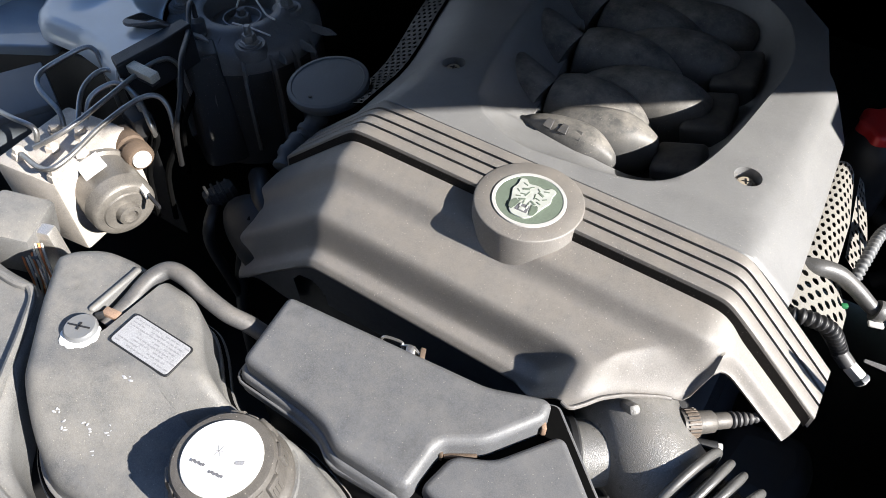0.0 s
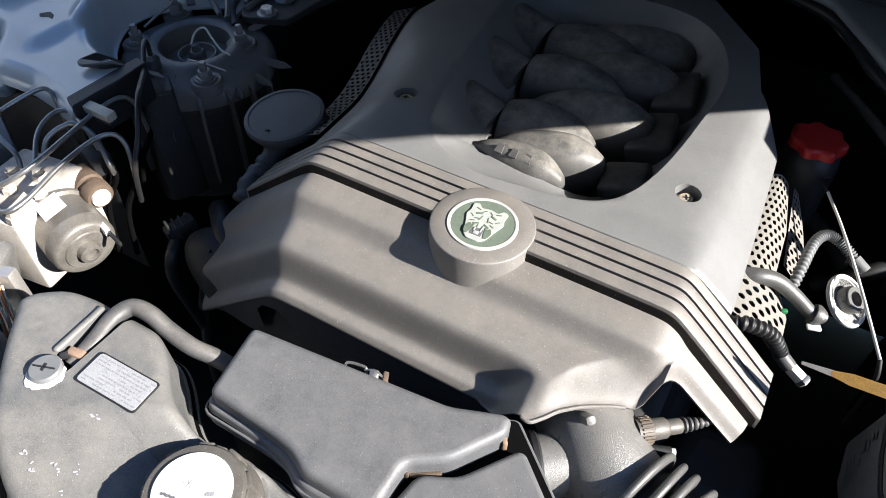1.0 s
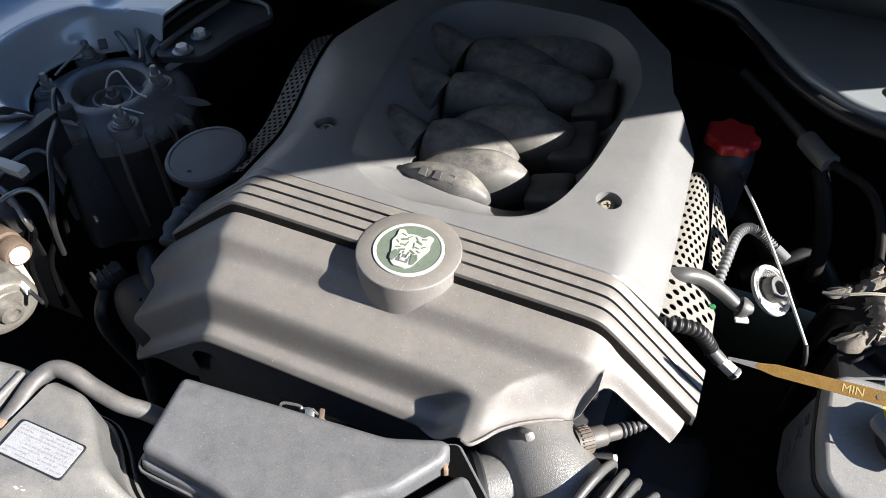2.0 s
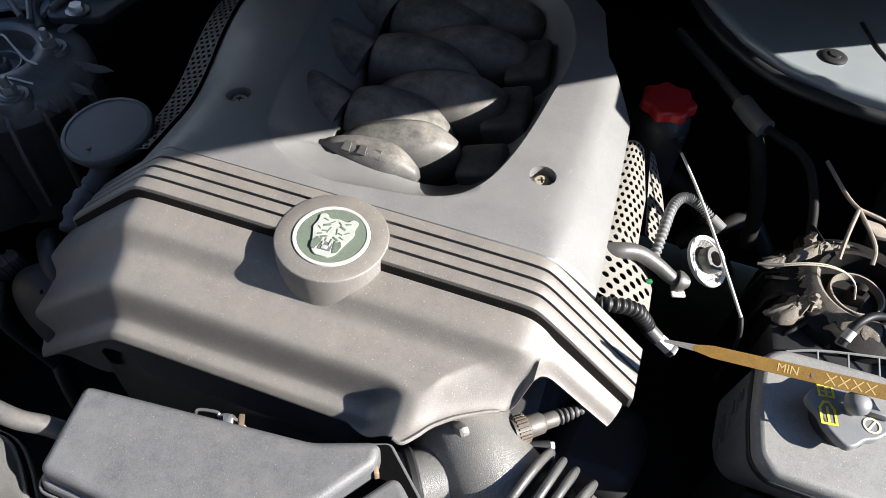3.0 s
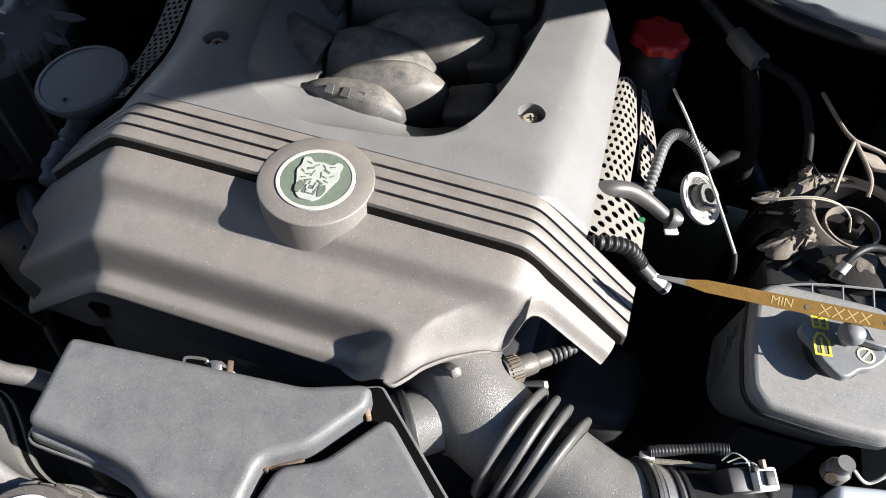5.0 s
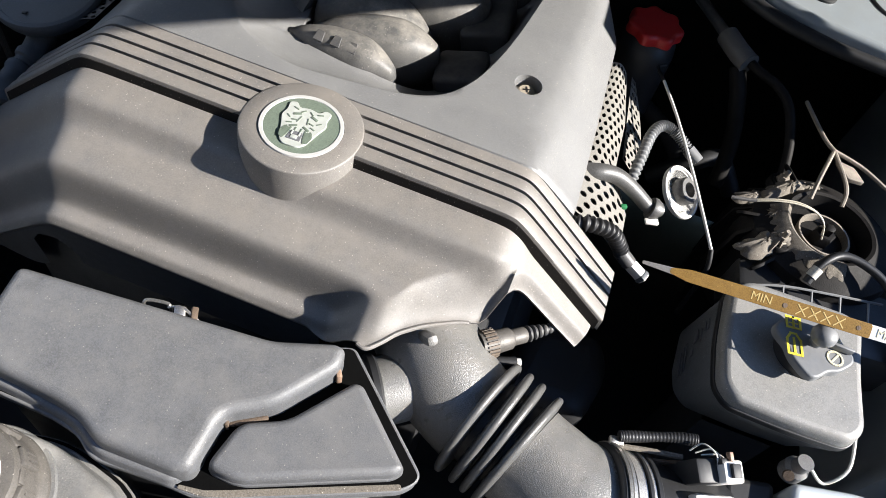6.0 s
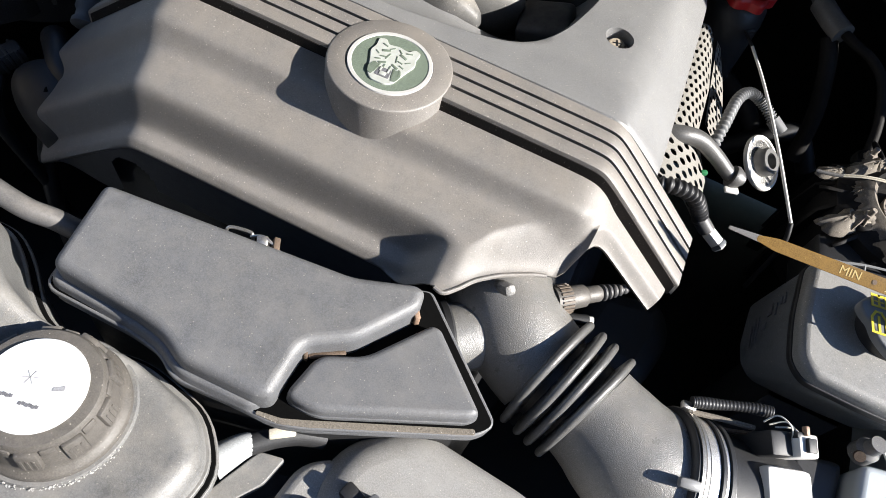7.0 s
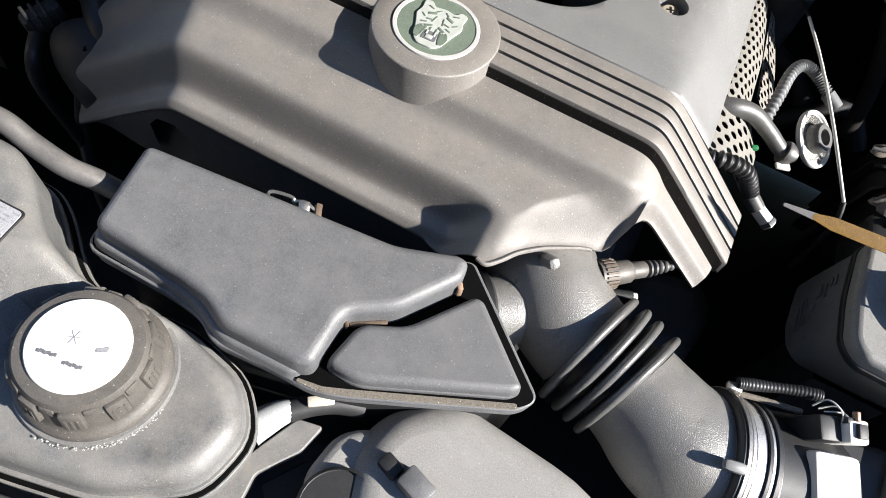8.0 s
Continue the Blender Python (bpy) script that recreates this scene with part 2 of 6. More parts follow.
def lathe(profile, seg=40, m=Matrix(), bm=None, cap0=True, cap1=True):
    """Turns (radius, height) pairs about the z axis of m."""
    rings = [[m @ Vector((r * math.cos(a), r * math.sin(a), h)) for a in (2 * math.pi * k / seg for k in range(seg))] for r, h in profile]
    return loft(rings, cap0=cap0, cap1=cap1, bm=bm)


def axis(at, way):
    """A pose at a place whose z axis points the given way."""
    return Matrix.Translation(at) @ Vector(way).to_track_quat("Z", "Y").to_matrix().to_4x4()


def block(size, at=(0, 0, 0), bevel=0.002, m=Matrix(), seg=2):
    bm = bmesh.new()
    bmesh.ops.create_cube(bm, size=1.0)
    bmesh.ops.scale(bm, vec=size, verts=bm.verts[:])
    if bevel:
        bmesh.ops.bevel(bm, geom=bm.edges[:], offset=bevel, segments=seg, affect="EDGES", profile=0.5)
    return moved(bm, m @ Matrix.Translation(at))


def rounded(poly, r, n=5):
    """A polygon with its corners rounded to at most radius r."""
    P = [Vector((p[0], p[1])) for p in poly]
    out = []
    for i, b in enumerate(P):
        a, c = P[i - 1], P[(i + 1) % len(P)]
        u, v = (a - b), (c - b)
        d = min(r, u.length * 0.45, v.length * 0.45)
        p, q = b + u.normalized() * d, b + v.normalized() * d
        for k in range(n):
            f = k / (n - 1)
            out.append(p * (1 - f) ** 2 + b * 2 * f * (1 - f) + q * f * f)
    return out


def inset(P, d):
    """Moves a counter-clockwise outline inwards by d."""
    area = sum(a.x * b.y - b.x * a.y for a, b in zip(P, P[1:] + P[:1]))
    s = 1 if area > 0 else -1
    out = []
    for i, b in enumerate(P):
        t = (P[(i + 1) % len(P)] - P[i - 1]).normalized()
        out.append(b + Vector((-t.y, t.x)) * d * s)
    for _ in range(40):
        bad = False
        for i in range(len(P)):
            j = (i + 1) % len(P)
            if (out[j] - out[i]).dot(P[j] - P[i]) < -1e-12:
                out[i] = out[j] = (out[i] + out[j]) / 2
                bad = True
        if not bad:
            break
    return out


def pad(poly, z0, z1, bevel=0.006, corner=0.01, draft=0.0, top=None, steps=4, rim=0.0):
    """An upright block with a rounded outline, a rounded upper edge and drafted sides. top: change of height by place."""
    P = rounded(poly, corner)
    top = top or (lambda x, y: 0.0)
    rings = []

    def ring(Q, z, full):
        rings.append([Vector((p.x, p.y, z + top(p.x, p.y) * full)) for p in Q])

    ring(inset(P, -draft), z0, 0.0)
    for k in range(steps + 1):
        a = math.pi / 2 * k / steps
        ring(inset(P, bevel * (1 - math.cos(a))), z1 - bevel + bevel * math.sin(a), 1.0)
    bm = loft(rings, cap0=True)
    bm.faces.new([bm.verts.new(p) for p in rings[-1]])
    return bm


def sm(a, b, x):
    f = min(1.0, max(0.0, (x - a) / (b - a)))
    return f * f * (3 - 2 * f)


def curve(keys, x):
    """Piecewise linear value at x."""
    for (a, u), (b, v) in zip(keys, keys[1:]):
        if x <= b:
            return u + (v - u) * max(0.0, (x - a) / (b - a))
    return keys[-1][1]


TOP = 0.889
# ---------------------------------------------------------------- ground and car body
bm = bmesh.new()
bmesh.ops.create_grid(bm, x_segments=8, y_segments=8, size=400)
tagged(part("ground", bm, ASPHALT), "grey asphalt ground under the car", "ground", kind="structure")

# Unseen walls added for light: two block low sky, one bounces sun.
tagged(part("sky_block_south", block((5.0, 0.20, 3.4), (0.0, -1.75, 1.702), 0.01), SKYBLOCK), "unseen dark wall in front of the car, added to block sky light", "wall", kind="structure")
tagged(part("bounce_wall_west", block((0.20, 6.0, 2.6), (-2.9, 0.6, 1.302), 0.01), BOUNCEWALL), "unseen grey wall beside the car, added to bounce sunlight", "wall", kind="structure")
tagged(part("sky_block_east", block((0.20, 5.0, 2.2), (3.3, 0.9, 1.102), 0.01), SKYBLOCK), "unseen dark wall beside the car, added to block sky light", "wall", kind="structure")
car = thing("car_body", "silver blue painted car body round an open engine bay", "car body")
# left inner wing: a flat panel that steps down in a round bead to the strut mount
TC = Vector((-0.436, 0.014))
LW = [(-0.408, -0.172), (-0.452, -0.160), (-0.482, -0.156), (-0.535, -0.160), (-0.556, -0.150), (-0.572, -0.125), (-0.590, -0.108), (-0.615, -0.100), (-0.66, -0.10), (-0.66, 0.55), (-0.44, 0.55)]


def reach(a):
    """Distance from the strut mount's centre to the panel's rim along a bearing."""
    d = Vector((math.cos(a), math.sin(a)))
    best = 0.0
    for p, q in zip(LW, LW[1:]):
        p, q = Vector(p) - TC, Vector(q) - TC
        e = q - p
        k = d.x * e.y - d.y * e.x
        if abs(k) > 1e-9:
            r, f = (p.x * e.y - p.y * e.x) / k, (p.x * d.y - p.y * d.x) / k
            if r > 0 and -1e-6 <= f <= 1 + 1e-6:
                best = max(best, r)
    return best


def panel_z(p, r):
    z = 0.880 - 0.038 * sm(0.112, 0.086, r) + 0.0040 * math.exp(-((r - 0.116) / 0.006) ** 2) * sm(-0.095, -0.06, p.y) * sm(0.12, 0.08, p.y)
    return z + 0.006 * sm(-0.505, -0.530, p.x) * sm(-0.14, -0.10, p.y)


a0, a1 = math.atan2(-0.172 - TC.y, -0.408 - TC.x) + 2 * math.pi, math.atan2(0.55 - TC.y, -0.44 - TC.x)
rows = []
for k in range(121):
    a = a0 + (a1 - a0) * k / 120
    far = reach(a)
    row = []
    for q in range(41):
        r = 0.086 + (far - 0.086) * (q / 40) ** 1.7
        p = TC + Vector((math.cos(a), math.sin(a))) * r
        row.append(Vector((p.x, p.y, panel_z(p, r) - 0.006 * sm(far - 0.008, far, r))))
    for out, dz in ((0.004, -0.014), (0.005, -0.024)):
        p = TC + Vector((math.cos(a), math.sin(a))) * (far + out)
        row.append(Vector((p.x, p.y, 0.880 + dz)))
    rows.append(row)
bm = loft(rows, closed=False)
bmesh.ops.recalc_face_normals(bm, faces=bm.faces[:])
if sum(f.normal.z for f in bm.faces) < 0:
    bmesh.ops.reverse_faces(bm, faces=bm.faces[:])
bmesh.ops.solidify(bm, geom=bm.faces[:], thickness=0.003)
part("inner_wing", bm, PAINT, car)
part("panel_flange", pad([(-0.402, -0.174), (-0.398, -0.120), (-0.400, -0.082), (-0.416, -0.080), (-0.420, -0.166)], 0.838, 0.8816, 0.002, 0.002), BLACKP, car, "black strip along the panel's edge")
part("wing_ledge", pad([(-0.535, -0.16), (-0.60, -0.20), (-0.655, -0.24), (-0.655, 0.0), (-0.58, 0.0), (-0.56, -0.12)], 0.835, 0.846, 0.003, 0.01), COWL, car, "lower dusty ledge of the wing panel")
# Solid black block: the darkness below the panel is put into its colour.
part("wing_dark_block", pad([(-0.43, -0.145), (-0.49, -0.130), (-0.57, -0.10), (-0.60, 0.0), (-0.60, 0.10), (-0.50, 0.20), (-0.50, 0.5), (-0.65, 0.5), (-0.65, -0.20), (-0.53, -0.145)], 0.60, 0.834, 0.004, 0.02), BLACKP, car, "black block standing in for the shade below the wing panel")
part("panel_stain", pad([(-0.563, -0.078), (-0.556, -0.083), (-0.548, -0.078), (-0.541, -0.079), (-0.546, -0.072), (-0.556, -0.069)], 0.8858, 0.8863, 0.0002, 0.002), SAND, car, "scuffed dirt mark on the panel")
RW = [(0.54, -0.10), (0.56, -0.06), (0.55, 0.30), (0.60, 0.55), (0.86, 0.55), (0.86, -0.10)]
part("inner_wing", pad(RW, 0.55, 0.86, 0.012, 0.03), PAINT, car)
part("front_wing_panel", pad([(0.56, -0.62), (0.56, -0.11), (0.86, -0.11), (0.86, -0.62)], 0.50, 0.74, 0.012, 0.02), PAINT, car)
for s in (-1, 1):
    bm = loft([[Vector((s * (0.655 + 0.012 * math.sin(3 * y)), y, 0.16)), Vector((s * 0.655, y, 0.90 - 0.15 * sm(-0.10, -0.24, y))), Vector((s * 0.662, y, 0.925 - 0.15 * sm(-0.10, -0.24, y))), Vector((s * 0.685, y, 0.931 - 0.15 * sm(-0.10, -0.24, y))), Vector((s * 0.74, y, 0.925 - 0.15 * sm(-0.10, -0.24, y))), Vector((s * 0.82, y, 0.89 - 0.15 * sm(-0.10, -0.24, y))), Vector((s * 0.87, y, 0.80)), Vector((s * 0.87, y, 0.25))] for y in [-0.85 + 0.1 * k for k in range(16)]], closed=False)
    part("wing", bm, PAINT, car)
# Black panels added so the wings' pale inner sides look like dark depth.
for s in (-1, 1):
    part("bay_side_black", block((0.02, 1.24, 0.50), (s * 0.632, -0.01, 0.48), 0.004), BLACKP, car, "black panel added to darken the bay's side")
part("bulkhead", block((1.3, 0.04, 0.85), (0, 0.62, 0.66), 0.01), BLACKP, car)
part("front_crossmember", block((1.5, 0.06, 0.30), (0, -0.66, 0.66), 0.02), BLACKP, car)
part("undertray", block((1.4, 1.3, 0.02), (0, 0.0, 0.22), 0.004), BLACKP, car)
for s in (-1, 1):
    wheel = part("tyre", lathe([(0.20, -0.10), (0.30, -0.105), (0.32, -0.08), (0.32, 0.08), (0.30, 0.105), (0.20, 0.10)], 48, axis((s * 0.76, 0.05, 0.32), (s, 0, 0))), RUBBER, car)
    part("rim", lathe([(0.20, -0.09), (0.19, 0.07), (0.16, 0.05), (0.05, 0.06), (0.02, 0.06)], 48, axis((s * 0.76, 0.05, 0.32), (s, 0, 0))), ALU, wheel)
# Black panel added to block sun leaking in behind the bay.
part("scuttle_sun_block", pad([(-0.66, 0.40), (-0.30, 0.385), (0.05, 0.385), (0.05, 0.62), (-0.66, 0.62)], 0.80, 0.862, 0.006, 0.02), BLACKP, car)
# raised bonnet, hinged at the rear
EDGE = [(-0.66, -0.45, 1.44), (-0.28, -0.172, 1.01), (0.165, 0.187, 0.50), (0.56, 0.43, 0.05)]
EDGE = [Vector((x, y, TOP)) + SUN * k for x, y, k in EDGE]
cols = []
for k in range(13):
    p = EDGE[k // 4].lerp(EDGE[min(k // 4 + 1, 3)], k % 4 / 4)
    f = 1 - k / 12
    cols.append([Vector((p.x * (1 - 2 * g), p.y - 0.05 * f * math.sin(math.pi * g), p.z + 0.04 * f * math.sin(math.pi * g))) for g in [q / 12 for q in range(13)]])
# Base row dropped to close the gap where sunlight leaked under the bonnet.
cols.append([Vector((v.x, v.y, 0.80)) for v in cols[-1]])
bm = loft(cols, closed=False)
bmesh.ops.solidify(bm, geom=bm.faces[:], thickness=0.018)
part("bonnet", bm, PAINT, car, "raised bonnet shading the rear of the bay")
# Unseen sheet added below the bonnet; its grey sets the bounced light.
bm = loft([[Vector((v.x * 0.985, v.y, v.z - 0.026)) for v in c] for c in cols[:-1]], closed=False)
part("bonnet_lining", bm, LINING, car, "unseen grey lining under the bonnet, added to cut bounced light")
# Unseen plate added to cast shade on the red cap and hoses.
bm = loft([[Vector((x, y, z)) for y, z in ((0.139, 0.90), (0.193, 0.90), (0.195, 1.0), (0.228, 1.04), (0.228, 1.11), (0.139, 1.11))] for x in (0.596, 0.604)], cap0=True, cap1=True)
part("cap_shade_plate", bm, BLACKP, car, "unseen black plate added to shade the red cap")

# ---------------------------------------------------------------- engine and its cover
engine = thing("engine_block", "dark grimy engine block deep under the plastic cover", "engine")
part("block_casting", block((0.40, 0.50, 0.34), (0.0, 0.10, 0.57), 0.03), BLACKP, engine)
for s in (-1, 1):
    part("cylinder_head", block((0.14, 0.46, 0.10), (0, 0, 0), 0.02, pose(s * 0.14, 0.12, 0.66, 0, s * 28, 0)), BLACKP, engine)
part("timing_cover", pad([(0.205, -0.150), (0.285, -0.150), (0.300, -0.09), (0.285, -0.055), (0.215, -0.07)], 0.50, 0.700, 0.02, 0.02), BLACKP, engine, "dull black side cover low in the bay")
part("front_casting", block((0.36, 0.07, 0.22), (-0.02, -0.17, 0.66), 0.02), BLACKP, engine)

rings = []
for k in range(14):
    f = k / 13
    w = math.sin(math.pi * (0.08 + 0.84 * f)) ** 0.5
    c = Vector((-0.222 - 0.046 * math.sin(math.pi * 0.5 * f), -0.196 + 0.056 * f, 0.730 + 0.016 * f))
    rings.append([c + Vector((0.046 * w * math.cos(a), 0.012 * math.cos(a), 0.030 * w * math.sin(a))) for a in (2 * math.pi * q / 28 for q in range(28))])
camcover = part("cam_cover_end", loft(rings, cap0=True, cap1=True), BLACKP, engine, "dark rounded end of the cam cover", angle=60)
part("cover_slot", tube([(-0.258, -0.180, 0.762), (-0.264, -0.164, 0.765), (-0.268, -0.148, 0.766)], 0.0022, 14, 8), PITCH, camcover)
coil = thing("coil_plug", "black ribbed connector plug beside the engine cover", "plug")
part("plug_body", block((0.016, 0.034, 0.018), (0, 0, 0), 0.004, pose(-0.322, -0.160, 0.748, 10, 0, -24)), SKIRT, coil)
for k in range(4):
    part("plug_rib", block((0.018, 0.003, 0.020), (0, 0, 0), 0.001, pose(-0.3265 + 0.003 * k, -0.170 + 0.0068 * k, 0.7485, 10, 0, -24)), SKIRT, coil)
part("plug_lead", tube([(-0.316, -0.176, 0.744), (-0.308, -0.194, 0.735), (-0.310, -0.196, 0.70), (-0.312, -0.18, 0.60), (-0.31, -0.17, 0.50)], 0.006, 16, 10), RUBBER, coil)
XC = 0.005


def fall(x, start, slope=0.87, soft=0.006):
    """How far the cover drops beyond its shoulder."""
    a = abs(x - XC) - start
    return slope * (a + math.sqrt(a * a + soft * soft)) / 2


cover = thing("engine_cover", "dusty dark grey plastic engine cover with ribbed band", "engine cover")

# ribbed band across the cover
GROOVES = [(-0.0904, -0.0877), (-0.1024, -0.0997), (-0.1142, -0.1115)]
ENDS = [(-0.021, 0.033), (-0.030, 0.043), (-0.033, 0.049)]
xs = [-0.247 + 0.0025 * k for k in range(202)]
for pair in ENDS:
    for e in pair:
        xs += [e - 0.0003, e + 0.0003]
xs = sorted(xs)
ys = [(-0.0785, 9), (-0.0795, 9)]
for g, (a, b) in enumerate(GROOVES):
    ys += [(b + 0.0008, 9), (b, 8), (b - 0.0002, g), (a + 0.0002, g), (a, 8), (a - 0.0008, 9)]
ys += [(-0.1240, 9), (-0.1253, 7), (-0.1258, 6), (-0.1260, 5)]
rings = []
for y, code in ys:
    row = []
    for x in xs:
        z = TOP - fall(x, 0.1635)
        if code in (0, 1, 2) and not ENDS[code][0] <= x <= ENDS[code][1]:
            z -= 0.0130
        z -= {8: 0.0004, 7: 0.0005, 6: 0.002, 5: 0.0135}.get(code, 0.0)
        row.append(Vector((x, y, z)))
    rings.append(row)
rings.append([Vector((v.x, -0.1150, v.z - 0.002)) for v in rings[-1]])
part("louvre_band", loft(rings, closed=False), COVER, cover, angle=50)
# Speckled strip over the band's riser; its near-black colour carries the riser's shade.
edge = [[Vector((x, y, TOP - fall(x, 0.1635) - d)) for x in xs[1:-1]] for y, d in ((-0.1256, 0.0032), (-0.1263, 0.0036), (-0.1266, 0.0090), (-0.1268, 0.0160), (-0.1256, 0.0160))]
part("band_edge", loft(edge, closed=False), STEP_SHADE, cover, "dark brown speckled step, the shade below the band in its colour")

# upper plate with its deep valley
OUTER = [(0.02, -0.0785), (0.07, -0.0785), (0.12, -0.0785), (0.165, -0.0785), (0.208, -0.072), (0.204, 0.03), (0.200, 0.10), (0.198, 0.137), (0.160, 0.200), (0.140, 0.29),
         (0.07, 0.385), (-0.03, 0.395), (-0.14, 0.385), (-0.205, 0.300), (-0.250, 0.205), (-0.215, 0.035), (-0.207, -0.03), (-0.203, -0.072), (-0.155, -0.0785), (-0.08, -0.0785)]
RIM = [(0.016, -0.062), (0.060, -0.054), (0.085, -0.040), (0.100, -0.016), (0.1095, 0.016), (0.1165, 0.057), (0.1225, 0.116), (0.1265, 0.17), (0.121, 0.225), (0.098, 0.285),
       (0.055, 0.325), (-0.02, 0.335), (-0.10, 0.325), (-0.146, 0.261), (-0.132, 0.122), (-0.116, 0.044), (-0.102, -0.011), (-0.093, -0.030), (-0.070, -0.052), (-0.03, -0.066)]
INNER = [(0.010, -0.014, 0.862), (0.032, -0.010, 0.856), (0.050, 0.006, 0.842), (0.064, 0.028, 0.830), (0.077, 0.054, 0.827), (0.085, 0.084, 0.826), (0.091, 0.126, 0.826), (0.094, 0.175, 0.826), (0.092, 0.22, 0.826), (0.078, 0.270, 0.830),
         (0.045, 0.308, 0.835), (-0.02, 0.318, 0.838), (-0.080, 0.305, 0.840), (-0.103, 0.25, 0.842), (-0.080, 0.125, 0.838), (-0.066, 0.05, 0.846), (-0.056, 0.008, 0.856), (-0.052, 0.000, 0.860), (-0.040, -0.010, 0.863), (-0.02, -0.014, 0.864)]
DISH = [(0.0, 0.0), (0.025, 0.015), (0.055, 0.06), (0.10, 0.14), (0.20, 0.31), (0.5, 0.68), (0.8, 0.92), (0.94, 0.985), (1.0, 1.0)]


def plate_z(x, y):
    """Height of the plate, whose far side rolls over more gently towards the rear."""
    roll = 0.030 * sm(-0.03, 0.10, y) * (1 if x < XC else 0)
    out = sm(0.0, 0.20, y) * (1 if x < XC else 0)
    return TOP + 0.001 - fall(x, 0.1635 + 0.050 * out, 0.95 - 0.25 * out, 0.006 + roll) - 0.06 * max(0.0, y - 0.11)


n = 256
out = lin(OUTER, n)
rim = [v.to_2d() for v in cr([(*p, 0) for p in RIM], n, True)]
inn = cr(INNER, n, True)
rings = [[Vector((p.x * 0.985, p.y, plate_z(p.x, p.y) - 0.03)) for p in out]]
for f in (0.0, 0.02, 0.08, 0.15, 0.22, 0.30, 0.40, 0.55, 0.75, 0.92, 1.0):
    rings.append([Vector((q.x, q.y, plate_z(q.x, q.y) - (0.0012 if f == 0 else 0))) for q in (a.lerp(b, f) for a, b in zip(out, rim))])
for f, g in DISH[1:]:
    ring = []
    for p, q in zip(rim, inn):
        z0 = plate_z(p.x, p.y)
        ring.append(Vector((p.x + (q.x - p.x) * f, p.y + (q.y - p.y) * f, z0 + (q.z - z0) * g)))
    rings.append(ring)
rings.append([Vector((q.x * 0.97, q.y, q.z - 0.006)) for q in inn])
rings.append([Vector((q.x * 0.95, q.y, 0.80)) for q in inn])
plate = part("top_plate", loft(rings + rings[:1]), COVER_TOP, cover, angle=32)
bm = bmesh.new()
bm.from_mesh(plate.data)
bmesh.ops.remove_doubles(bm, verts=bm.verts[:], dist=1e-6)
bmesh.ops.recalc_face_normals(bm, faces=bm.faces[:])
bm.to_mesh(plate.data)
bm.free()
bm = bmesh.new()
for sx in (-0.14, 0.14):
    lathe([(0.0112, -0.014), (0.0112, 0.02)], 40, Matrix.Translation((sx, 0.004, plate_z(sx, 0.004))), bm)
me = bpy.data.meshes.new("cutter")
bm.to_mesh(me)
bm.free()
cutter = new("cutter", me)
cut = plate.modifiers.new("holes", "BOOLEAN")
cut.object, cut.operation, cut.solver = cutter, "DIFFERENCE", "EXACT"
bpy.context.view_layer.update()
me = bpy.data.meshes.new_from_object(plate.evaluated_get(bpy.context.evaluated_depsgraph_get()))
plate.modifiers.clear()
plate.data = me
me.set_sharp_from_angle(angle=radians(32))
bpy.data.objects.remove(cutter)

# front body below the band
PROFILE = [(-0.114, 0.8785), (-0.130, 0.8770), (-0.148, 0.8738), (-0.1525, 0.8715), (-0.157, 0.8650), (-0.161, 0.8602), (-0.165, 0.8578), (-0.172, 0.8565), (-0.186, 0.8548), (-0.193, 0.8525), (-0.1970, 0.8470), (-0.1990, 0.8370), (-0.2006, 0.8265), (-0.2022, 0.8215), (-0.2048, 0.8190), (-0.2150, 0.8150), (-0.2168, 0.8080), (-0.2172, 0.8078)]
FRONT = [(-0.30, -0.2168), (0.06, -0.2175), (0.085, -0.226), (0.108, -0.229), (0.114, -0.222), (0.123, -0.209), (0.137, -0.197), (0.157, -0.185), (0.168, -0.180), (0.1725, -0.177), (0.1755, -0.170), (0.180, -0.160), (0.186, -0.152), (0.192, -0.149), (0.255, -0.147)]


def soft_profile(y):
    acc = 0.0
    for d, w in ((-0.0024, 1), (-0.0012, 2), (0, 3), (0.0012, 2), (0.0024, 1)):
        acc += w * curve([(-a, b) for a, b in PROFILE], -(y + d))
    return acc / 9


cols = []
LIP = []
